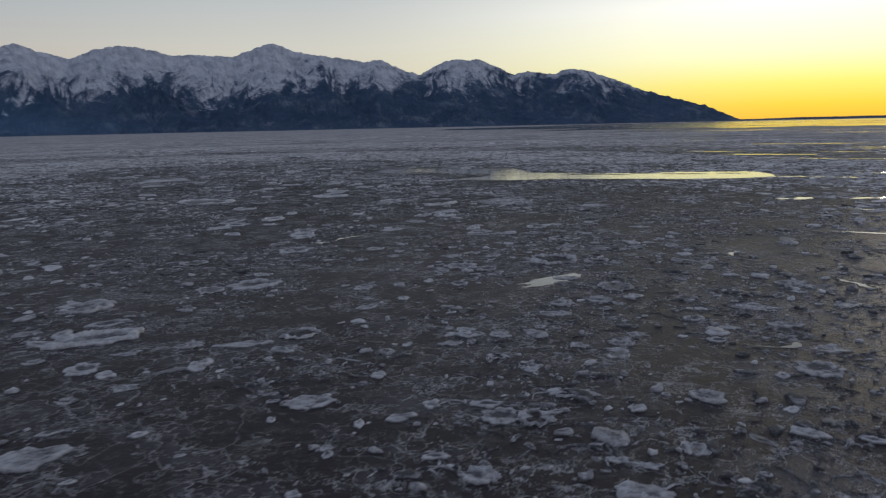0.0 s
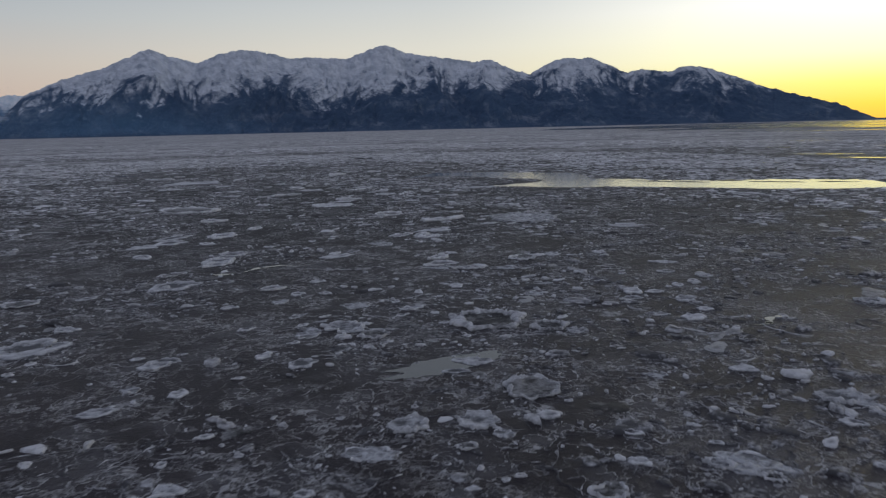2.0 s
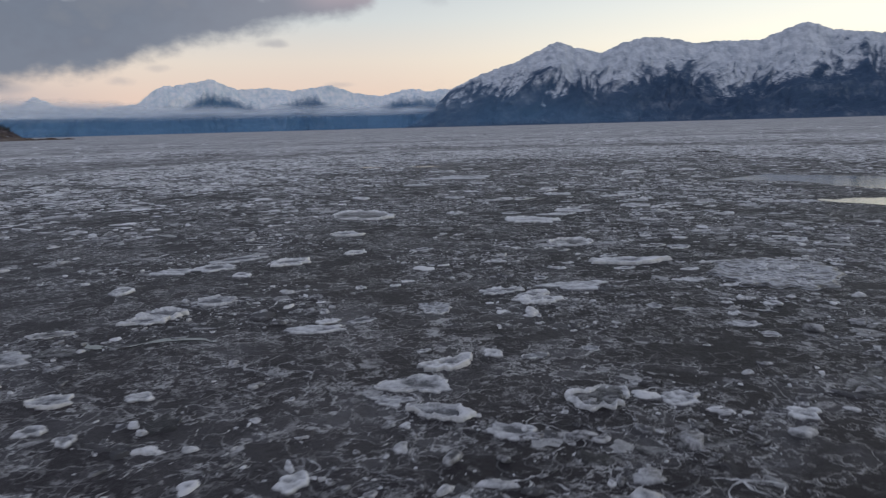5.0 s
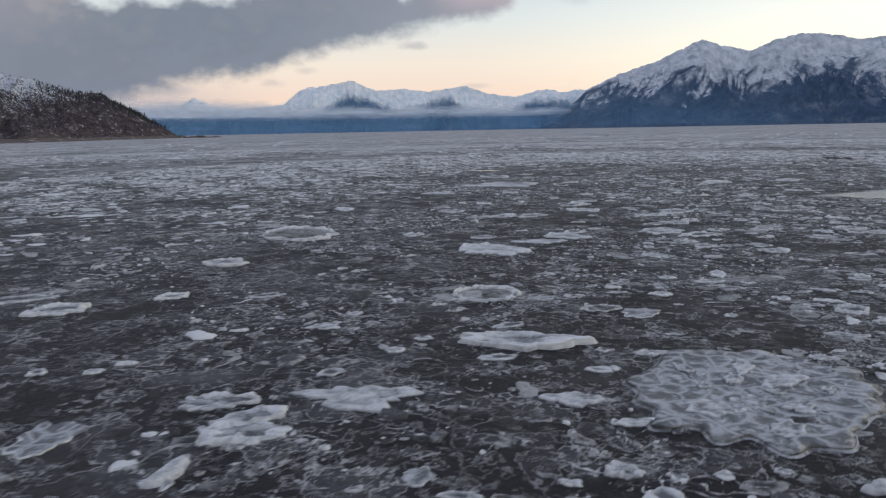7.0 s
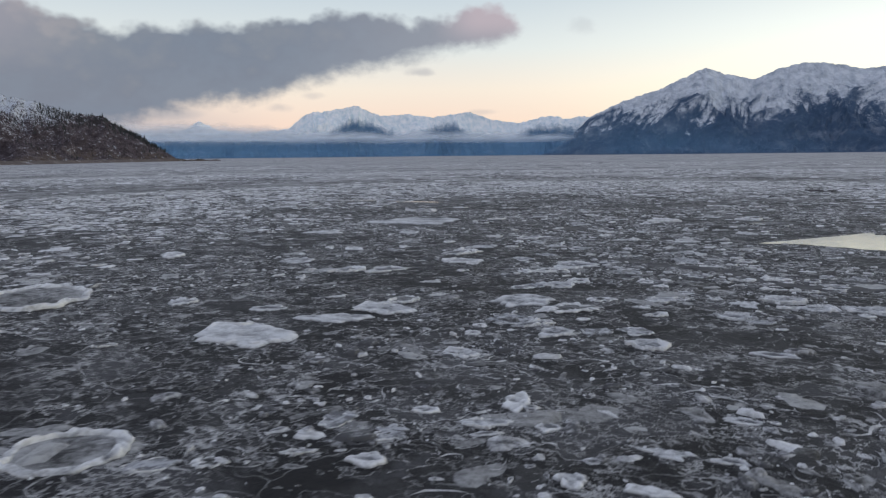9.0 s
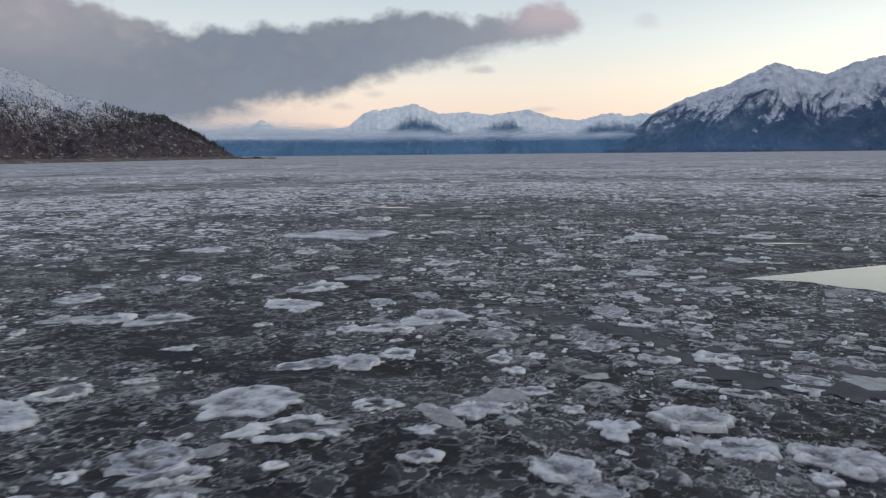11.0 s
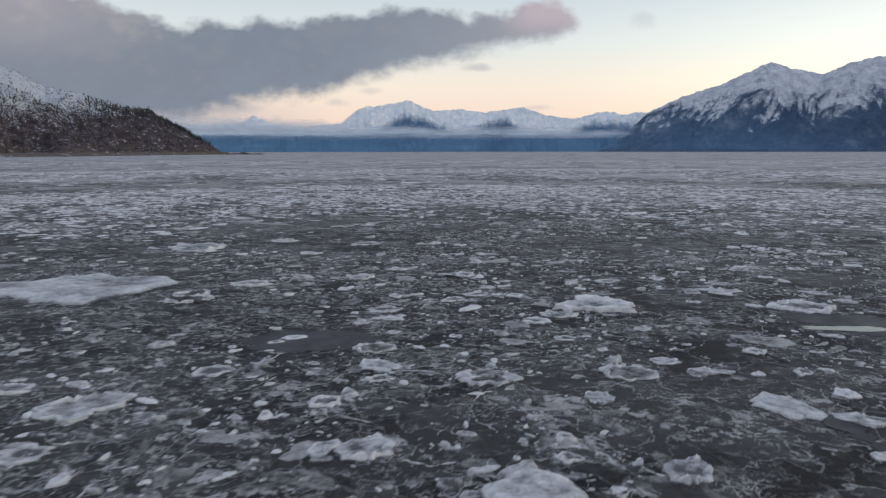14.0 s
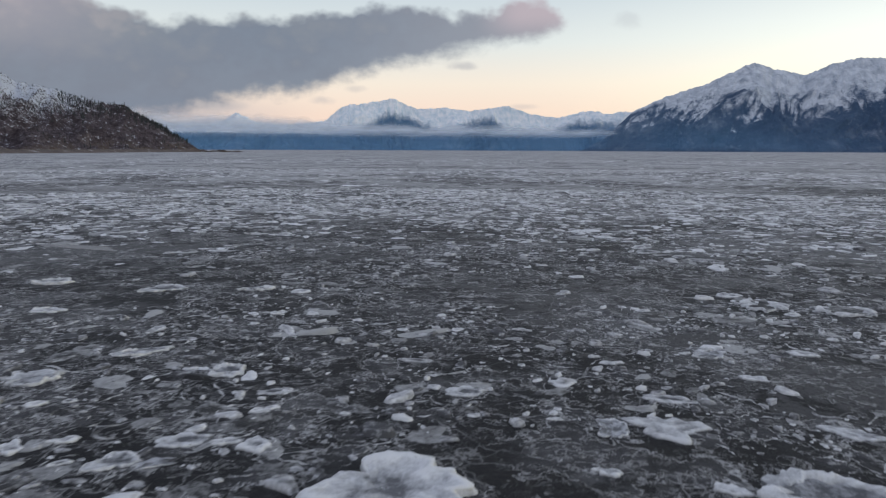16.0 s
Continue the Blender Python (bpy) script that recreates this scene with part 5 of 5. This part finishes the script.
floe('pan', -25.1, 123.1, 0.84, 0.75, 70)
floe('plate', -29.9, 123.8, 0.63, 0.53, 66)
floe('plate', -35.4, 124.0, 0.71, 0.50, 59)
floe('lump', -22.5, 125.3, 0.44, 0.43, 61)
floe('plate', -32.5, 125.5, 0.95, 1.16, 71)
floe('plate', -18.9, 125.7, 0.54, 0.38, 49)
floe('plate', -18.0, 126.6, 0.66, 0.52, 46)
floe('lump', -17.2, 126.5, 0.35, 0.38, 46)
floe('lump', -15.9, 127.6, 0.19, 0.24, 39)
floe('lump', -22.6, 127.9, 0.39, 0.18, 54)
floe('plate', -20.6, 128.1, 0.51, 0.30, 50)
floe('plate', -51.6, 128.3, 3.97, 4.35, 75)
floe('lump', -15.4, 128.9, 0.21, 0.09, 35)
floe('lump', -16.5, 129.1, 0.19, 0.08, 37)
floe('lump', -26.2, 129.6, 0.34, 0.44, 56)
floe('lump', -17.4, 129.7, 0.40, 0.35, 39)
floe('ring', -25.6, 130.4, 0.66, 0.66, 54)
floe('lump', -20.6, 130.7, 0.39, 0.18, 44)
floe('lump', -14.4, 130.9, 0.18, 0.27, 28)
floe('lump', -14.0, 131.2, 0.18, 0.26, 26)
floe('lump', -19.6, 131.7, 0.26, 0.12, 40)
floe('plate', -13.7, 131.8, 0.40, 0.28, 28)
floe('lump', -21.8, 132.2, 1.00, 0.80, 44)
floe('ring', -46.5, 132.6, 0.83, 0.77, 68)
floe('lump', -17.0, 133.1, 0.29, 0.28, 32)
floe('lump', -22.5, 133.9, 0.31, 0.29, 42)
floe('ring', -20.5, 135.5, 0.50, 0.67, 36)
floe('lump', -18.4, 139.7, 0.28, 0.24, 27)
floe('plate', -19.6, 141.8, 0.70, 0.45, 27)
floe('plate', -33.7, 129.4, 0.64, 0.60, 82)
floe('ring', -29.0, 131.0, 0.48, 0.39, 74)
floe('ring', -45.3, 132.0, 1.13, 0.70, 80)
floe('pan', -31.7, 132.1, 0.36, 0.34, 73)
floe('lump', -35.8, 132.4, 0.31, 0.18, 75)
floe('lump', -36.0, 133.2, 0.52, 0.24, 74)
floe('ring', -29.9, 133.3, 0.55, 0.25, 67)
floe('plate', -31.1, 134.0, 0.66, 0.55, 67)
floe('ring', -33.0, 134.9, 0.69, 0.63, 67)
floe('plate', -47.6, 135.8, 1.08, 0.81, 74)
floe('ring', -28.1, 136.0, 0.90, 0.79, 57)
floe('lump', -34.5, 136.6, 0.33, 0.21, 64)
floe('plate', -36.7, 136.5, 0.43, 0.36, 79)
floe('pan', -24.9, 137.5, 0.38, 0.54, 45)
floe('plate', -36.7, 137.8, 0.63, 0.46, 76)
floe('plate', -63.6, 138.0, 2.03, 2.06, 77)
floe('plate', -38.2, 138.4, 0.76, 0.64, 75)
floe('lump', -43.5, 139.3, 0.42, 0.39, 67)
floe('ring', -25.9, 139.9, 0.82, 0.79, 42)
floe('plate', -21.4, 141.0, 0.93, 0.68, 27)
floe('plate', -30.1, 141.3, 0.43, 0.33, 47)
floe('pan', -24.7, 141.7, 0.29, 0.43, 36)
floe('plate', -26.1, 141.9, 0.49, 0.38, 39)
floe('plate', -24.5, 142.2, 0.49, 0.31, 34)
floe('lump', -32.7, 142.3, 0.59, 0.48, 50)
floe('lump', -23.5, 143.1, 0.21, 0.22, 30)
floe('lump', -21.0, 143.4, 0.32, 0.45, 23)
floe('plate', -33.0, 143.9, 0.86, 0.50, 48)
floe('lump', -22.8, 144.4, 0.26, 0.39, 26)
floe('lump', -29.3, 144.7, 0.41, 0.23, 40)
floe('lump', -22.5, 145.2, 0.26, 0.12, 25)
floe('ring', -25.0, 145.3, 0.40, 0.27, 31)
floe('block', -33.4, 146.4, 1.70, 1.35, 45)
floe('lump', -23.7, 147.0, 0.24, 0.11, 26)
floe('lump', -24.6, 149.6, 0.39, 0.18, 25)
floe('lump', -40.4, 140.3, 0.27, 0.40, 86)
floe('lump', -38.8, 141.1, 0.28, 0.12, 83)
floe('lump', -43.4, 141.2, 0.34, 0.19, 84)
floe('lump', -40.2, 141.4, 0.41, 0.18, 82)
floe('plate', -46.0, 141.5, 0.86, 0.68, 84)
floe('lump', -43.1, 142.0, 0.20, 0.14, 82)
floe('plate', -38.2, 142.1, 0.53, 0.45, 66)
floe('pan', -37.6, 142.8, 0.44, 0.27, 76)
floe('plate', -56.2, 143.3, 0.74, 0.47, 83)
floe('plate', -38.5, 143.7, 0.65, 0.40, 63)
floe('plate', -63.7, 144.5, 1.04, 0.95, 82)
floe('lump', -37.8, 144.5, 0.41, 0.18, 71)
floe('plate', -47.1, 144.9, 0.78, 0.47, 77)
floe('lump', -37.2, 145.0, 0.40, 0.42, 69)
floe('lump', -39.3, 146.1, 0.38, 0.21, 68)
floe('lump', -50.1, 146.3, 0.31, 0.38, 76)
floe('ring', -43.2, 146.5, 0.59, 0.59, 71)
floe('plate', -40.5, 147.0, 0.57, 0.26, 67)
floe('plate', -58.4, 148.8, 1.01, 0.81, 69)
floe('lump', -31.3, 150.7, 0.37, 0.17, 40)
floe('lump', -50.0, 151.2, 0.36, 0.25, 67)
floe('plate', -37.3, 151.4, 0.58, 0.42, 47)
floe('lump', -34.2, 152.0, 0.22, 0.10, 44)
floe('lump', -29.2, 152.1, 0.35, 0.26, 30)
floe('ring', -55.6, 152.5, 0.85, 0.49, 68)
floe('pan', -32.9, 152.8, 0.43, 0.64, 39)
floe('ring', -27.8, 153.4, 1.40, 1.00, 26)
floe('plate', -32.1, 153.9, 0.89, 0.74, 33)
floe('lump', -53.7, 154.0, 0.50, 0.38, 65)
floe('plate', -33.4, 155.7, 0.72, 0.32, 35)
floe('lump', -36.7, 157.1, 0.37, 0.17, 40)
floe('plate', -29.1, 157.3, 0.63, 0.42, 23)
floe('lump', -33.0, 159.4, 0.44, 0.20, 29)
floe('pan', -35.5, 160.8, 0.59, 0.68, 33)
floe('lump', -33.5, 163.3, 0.59, 0.28, 26)
floe('ring', -38.6, 169.5, 0.90, 1.34, 29)
floe('lump', -40.8, 170.4, 0.60, 0.53, 32)
floe('ring', -35.8, 171.4, 1.19, 1.00, 24)
floe('plate', -17.4, 117.5, 0.38, 0.32, 69)
floe('plate', -9.5, 108.8, 0.40, 0.29, 60)
floe('plate', -10.1, 78.5, 0.35, 0.24, 74)
floe('lump', -0.5, 81.7, 0.28, 0.22, 51)
floe('plate', 7.2, 41.9, 0.32, 0.27, 17)
floe('plate', -2.2, 28.8, 0.45, 0.36, 24)
floe('plate', 2.8, 28.2, 0.34, 0.29, 9)
floe('plate', 8.3, 28.6, 0.42, 0.31, -10)
floe('lump', -4.0, 28.7, 0.23, 0.18, 30)
floe('pan', 5.4, 29.6, 0.43, 0.36, 0)
floe('pan', 9.4, 30.3, 0.46, 0.32, -12)



# ---- brash ice: small pieces frozen into the slush ----
def spread(rng, spine, reach, inner, per_m2, clump):
    """Random places within reach of the spine (but not within inner), thinned by soft clumps."""
    lo, hi = spine.min(0) - reach, spine.max(0) + reach
    p = rng.uniform(lo, hi, (int(per_m2 * np.prod(hi - lo)), 2))
    d = np.full(len(p), 1e9)
    for a, b in zip(spine[:-1], spine[1:]):
        t = np.clip(((p - a) @ (b - a)) / ((b - a) @ (b - a)), 0, 1)
        d = np.minimum(d, np.linalg.norm(p - a - t[:, None] * (b - a), axis=1))
    soft = (0.45 * inner + 6 if inner else 0.0) * rng.uniform(0.0, 2.4, len(p))   # no hard edge between near and outer ice
    keep = (d < reach) & (d >= inner + soft) & (clump * noise_2d(p[:, 0] * 0.16, p[:, 1] * 0.16, 77, 3) + rng.uniform(0, 1, len(p)) > np.interp(p[:, 1], (0, 70, 115), (0.68, 0.58, 0.36)))
    # none on the open water
    for k, part_of in enumerate(LAKE):
        x, lo, hi = shores(part_of, 3 + 4 * k)
        keep &= ~((p[:, 0] > x[0]) & (p[:, 0] < x[-1]) & (p[:, 1] > np.interp(p[:, 0], x, lo)) & (p[:, 1] < np.interp(p[:, 0], x, hi)))
    for x, y, l, w, turn in ((3.4, 40, 2.2, 0.8, 35), (-35.3, 133.6, 2.6, 1.5, 60), (-24.8, 152.2, 3, 1.5, 10)):
        c, s = math.cos(radians(turn)), math.sin(radians(turn))
        q = p - (x, y)
        keep &= ((q[:, 0] * c + q[:, 1] * s) / l) ** 2 + ((q[:, 1] * c - q[:, 0] * s) / w) ** 2 > 1
    # nor on the smooth winding leads
    for points, wide in SMOOTH_LEADS:
        q = np.array(points, float)
        for a, b in zip(q[:-1], q[1:]):
            t = np.clip(((p - a) @ (b - a)) / ((b - a) @ (b - a)), 0, 1)
            keep &= np.linalg.norm(p - a - t[:, None] * (b - a), axis=1) > wide * 1.1
    return p[keep]


def brash(name, label, places, small, large, thick, seed, mat, n=6, bright=0.0):
    """Flat broken pieces, rounded by rubbing, most of them grey and a few white."""
    rng = np.random.default_rng(seed)
    k = len(places)
    size = np.clip(np.exp(rng.normal(np.log(small), 0.5, k)), small * 0.4, large)
    a = np.linspace(0, 2 * np.pi, n, endpoint=False) + rng.uniform(0, 6.3, (k, 1)) + rng.normal(0, 0.10, (k, n))
    lobes = 0.22 * np.cos(2 * a + rng.uniform(0, 6.3, (k, 1))) + 0.14 * np.cos(3 * a + rng.uniform(0, 6.3, (k, 1)))
    r = size[:, None] * (0.88 + lobes + rng.normal(0, 0.07, (k, n)))
    squash = rng.uniform(0.38, 0.95, (k, 1))
    turn = rng.uniform(0, 3.15, (k, 1))
    x0, y0 = r * np.cos(a), r * np.sin(a) * squash
    x, y = x0 * np.cos(turn) - y0 * np.sin(turn), x0 * np.sin(turn) + y0 * np.cos(turn)
    high = np.minimum(size, 0.5)[:, None] * thick * rng.uniform(0.35, 1.5, (k, 1))
    tilt = rng.normal(0, 0.05, (k, 2, 1))
    cx, cy = places[:, :1], places[:, 1:]
    low = np.stack([cx + x, cy + y, np.full((k, n), -0.01)], -1)
    inset = rng.uniform(0.74, 0.9, (k, n))
    tz = np.maximum(high * rng.uniform(0.8, 1.2, (k, n)) + tilt[:, 0] * x + tilt[:, 1] * y, 0.006)
    top = np.stack([cx + x * inset, cy + y * inset, tz], -1)
    mid = np.stack([cx, cy, high * rng.uniform(0.5, 1.1, (k, 1))], -1)
    v = np.concatenate([low, top, mid], 1)
    base = (np.arange(k) * (2 * n + 1))[:, None, None]
    i = np.arange(n)
    j = (i + 1) % n
    sides = (base + np.stack([i, j, j + n, i + n], -1)[None]).reshape(-1, 4)
    caps = (base + np.stack([i + n, j + n, np.full(n, 2 * n)], -1)[None]).reshape(-1, 3)
    white = np.clip(rng.beta(1.3, 2.3, (k, 1)) * 1.15 + bright, 0, 1)
    white = white - np.interp(places[:, 1:], (50, 110), (bright * 0.9, 0.0))
    # each piece: greyer foot, paler top edge, middle greyer on some
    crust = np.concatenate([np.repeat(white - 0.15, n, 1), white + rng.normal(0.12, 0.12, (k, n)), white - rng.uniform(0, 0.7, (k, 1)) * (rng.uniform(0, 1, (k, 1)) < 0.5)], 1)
    return tagged(new(name, crusted(mesh_of(name, v.reshape(-1, 3), [sides, caps], mat), crust)), label, "brash ice", kind="stuff")


def wisps(name, label, places, small, large, seed, mat, m=9, loops=0.35):
    """Thin curled ridges of crust: the pushed-up outlines of half-sunk pans, and wandering healed cracks."""
    rng = np.random.default_rng(seed)
    k = len(places)
    size = np.clip(np.exp(rng.normal(np.log(small), 0.55, k)), small * 0.35, large)[:, None]
    sweep = rng.choice([0.9, 1.6, 2.8, 4.6, 6.1], (k, 1), p=[0.34, 0.34, 0.20, 0.09, 0.03])
    t = np.linspace(0, 1, m)[None]
    a = rng.uniform(0, 6.3, (k, 1)) + sweep * t
    r = size * (1 + 0.20 * np.sin(a * 2 + rng.uniform(0, 6, (k, 1))) + 0.12 * np.sin(a * 3 + rng.uniform(0, 6, (k, 1))) + rng.normal(0, 0.05, (k, m)))
    squash, turn = rng.uniform(0.5, 1.0, (k, 1)), rng.uniform(0, 3.15, (k, 1))
    x0, y0 = r * np.cos(a), r * np.sin(a) * squash
    x, y = x0 * np.cos(turn) - y0 * np.sin(turn), x0 * np.sin(turn) + y0 * np.cos(turn)
    # the wandering ones
    head = rng.uniform(0, 6.3, (k, 1)) + np.cumsum(rng.normal(0, 0.42, (k, m)), 1) + rng.normal(0, 0.35, (k, m))
    go = 2.6 * size / m
    wx, wy = np.cumsum(np.cos(head), 1) * go, np.cumsum(np.sin(head), 1) * go
    straight = rng.uniform(0, 1, (k, 1)) > loops
    x, y = np.where(straight, wx, x), np.where(straight, wy, y)
    nx, ny = -np.gradient(y, axis=1), np.gradient(x, axis=1)
    l = np.maximum(np.hypot(nx, ny), 1e-6)
    w = np.sqrt(size) * 0.040 * rng.uniform(0.15, 1.6, (k, m)) * np.minimum(1, np.minimum(t, 1 - t) * 6 + 0.1)
    nx, ny = nx / l * w, ny / l * w
    x, y = places[:, :1] + x - x.mean(1, keepdims=True), places[:, 1:] + y - y.mean(1, keepdims=True)
    low = np.full((k, m), -0.01)
    v = np.stack([np.stack([x + nx, y + ny, low], -1), np.stack([x, y, w * rng.uniform(0.5, 1.1, (k, m))], -1), np.stack([x - nx, y - ny, low], -1)], 1)
    f = grid_faces(3, m)
    faces = ((np.arange(k) * 3 * m)[:, None, None] + f[None]).reshape(-1, 4)
    crust = rng.beta(1.6, 2.2, (k, 1, 1)) + 0.25 * rng.normal(0, 1, (k, 1, m)) + np.zeros((k, 3, 1))
    return tagged(new(name, crusted(mesh_of(name, v.reshape(-1, 3), [faces], mat), crust)), label, "ice crust", kind="stuff")


SPINE = np.array([(0, 18), (8, 38), (0, 62), (-2, 80), (-12, 100), (-22, 118), (-32, 135), (-42, 152)], float)
rng = np.random.default_rng(5)
BRASH = "small pale pieces of brash ice frozen into grey slush"
WISPS = "thin curled ridges of pale crust on the slush"
wisps("crust_ridges", WISPS, spread(rng, SPINE, 28, 0, 2.3, 1.5), 0.34, 1.3, 11, M_WISP, 12)
wisps("crust_ridges_outer", WISPS, spread(rng, SPINE, 70, 24, 1.7, 1.0), 0.55, 1.6, 12, M_WISP, 7)
def northern(places):
    """Thins the places out towards the south, where the slush is younger."""
    return places[np.random.default_rng(31).uniform(0, 1, len(places)) < np.interp(places[:, 1], (35, 85), (0.12, 1.0))]


PANS = "thin flat grey pans of young ice lying in slush"
brash("young_ice_pans", PANS, northern(spread(rng, SPINE, 45, 0, 0.36, 1.2)), 0.42, 1.3, 0.025, 8, M_SLUSH, 16)
brash("young_ice_pans_outer", PANS, northern(spread(rng, SPINE, 110, 40, 0.6, 0.8)), 0.75, 2.2, 0.015, 9, M_WISP, 12)
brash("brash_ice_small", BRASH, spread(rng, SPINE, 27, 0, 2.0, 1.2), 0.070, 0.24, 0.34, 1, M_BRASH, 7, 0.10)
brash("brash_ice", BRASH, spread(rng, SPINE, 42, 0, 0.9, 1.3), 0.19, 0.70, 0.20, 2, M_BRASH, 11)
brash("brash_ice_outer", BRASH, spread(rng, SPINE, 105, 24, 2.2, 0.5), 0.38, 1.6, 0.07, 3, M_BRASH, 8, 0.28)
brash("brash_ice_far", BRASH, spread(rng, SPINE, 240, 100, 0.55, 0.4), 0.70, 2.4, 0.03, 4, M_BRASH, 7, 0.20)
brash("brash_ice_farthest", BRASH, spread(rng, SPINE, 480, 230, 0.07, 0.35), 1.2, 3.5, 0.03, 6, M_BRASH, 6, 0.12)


# ---- trees on the headland ----
def bark_material(name, lo, hi):
    m, n = material(name)
    g = n.add("ShaderNodeNewGeometry")
    t = n.math("ADD", n.math("MULTIPLY", g.outputs["Random Per Island"], 0.6), n.math("MULTIPLY", n.noise(g.outputs["Position"], 0.8), 0.4))
    finish(n, n.ramp(t, (0.2, lo), (0.8, hi)), 0.9)
    return m


def headland_slope():
    """The headland's vertices, and for each its bearing and its share of the height of the crest there."""
    land = bpy.data.objects["near_headland"]
    co = np.empty(len(land.data.vertices) * 3, np.float32)
    land.data.vertices.foreach_get("co", co)
    co = co.reshape(-1, 3)
    bearing = np.degrees(np.arctan2(-(co[:, 0] - ORIGIN[0]), co[:, 1] - ORIGIN[1]))
    crest = np.interp(bearing, (70, 73.1, 75, 77.2, 81.5, 85, 96), (5, 58, 90, 97, 130, 178, 220))
    return co, bearing, co[:, 2] / np.maximum(crest, 8)


def wood(name, label, category, places, tall, slim, tiers, seed, mat):
    """Many small trees: ragged tiers of boughs on each place, narrow for spruces, one spread tuft for bare birches."""
    rng = np.random.default_rng(seed)
    k, n = len(places), 6
    base = places + np.stack([rng.normal(0, 2.0, k), rng.normal(0, 2.0, k), np.full(k, -0.6)], -1)
    high = rng.uniform(*tall, k)
    wide = high * rng.uniform(*slim, k)
    verts = np.zeros((k, tiers, n + 1, 3))
    for q in range(tiers):
        turn = rng.uniform(0, 6, (k, 1)) + np.arange(n) * 2 * np.pi / n
        w = (wide * (1 - q / tiers) ** 0.85)[:, None] * rng.uniform(0.6, 1.15, (k, n))
        verts[:, q, :n, 0], verts[:, q, :n, 1] = base[:, :1] + w * np.cos(turn), base[:, 1:2] + w * np.sin(turn)
        verts[:, q, :n, 2] = (base[:, 2] + high * q / tiers * 0.92)[:, None] - rng.uniform(0, 0.05, (k, n)) * high[:, None]
        verts[:, q, n] = base + np.stack([rng.normal(0, 0.05, k) * high, rng.normal(0, 0.05, k) * high, high * (q + 1.7) / (tiers + 0.7)], -1)
    i = np.arange(n)
    tri = np.stack([i, (i + 1) % n, np.full(n, n)], -1)
    faces = ((np.arange(k * tiers) * (n + 1))[:, None, None] + tri[None]).reshape(-1, 3)
    tagged(new(name, mesh_of(name, verts.reshape(-1, 3), [faces], mat, False)), label, category, kind="stuff")


def headland_trees():
    co, bearing, share = headland_slope()
    rng = np.random.default_rng(9)
    grove = noise_2d(co[:, 0] * 0.02, co[:, 1] * 0.02, 88, 3)
    land = (co[:, 2] > 5) * (bearing < 96) * (bearing > 71.0)
    crown = np.exp(-((share - 0.93) / 0.16) ** 2) * (bearing < 79.3)
    belt = np.exp(-((share - 0.58) / 0.10) ** 2) * (bearing > 77.5) * 0.25
    chance = (np.clip(0.25 + 0.9 * grove, 0, 1) * np.clip(1.25 - co[:, 2] / 85, 0.0, 1) * 0.07 + crown * 0.8 + belt) * land
    wood("spruce_wood", "dark narrow spruces scattered over the headland", "spruces", co[rng.uniform(0, 1, len(co)) < chance], (3.5, 8.5), (0.15, 0.23), 5, 9, M_SPRUCE)
    bare = np.clip(0.55 - 0.8 * grove, 0.1, 1) * np.clip((0.78 - share) * 4, 0, 1) * (share > 0.10) * 0.24 * land
    wood("birch_scrub", "leafless purple-brown birch scrub on the headland's slopes", "scrub", co[rng.uniform(0, 1, len(co)) < bare], (3.0, 6.5), (0.22, 0.42), 2, 10, bark_material("bare_birch_twigs", (0.050, 0.039, 0.043), (0.165, 0.133, 0.143)))
    snowy = (share > 0.62) * (bearing > 77.5) * 0.16 * land
    wood("alder_scrub", "grey leafless alder scrub dotted over the upper snow", "scrub", co[rng.uniform(0, 1, len(co)) < snowy], (2.0, 4.0), (0.3, 0.5), 1, 11, bark_material("grey_alder_twigs", (0.05, 0.048, 0.052), (0.16, 0.155, 0.165)))


headland_trees()
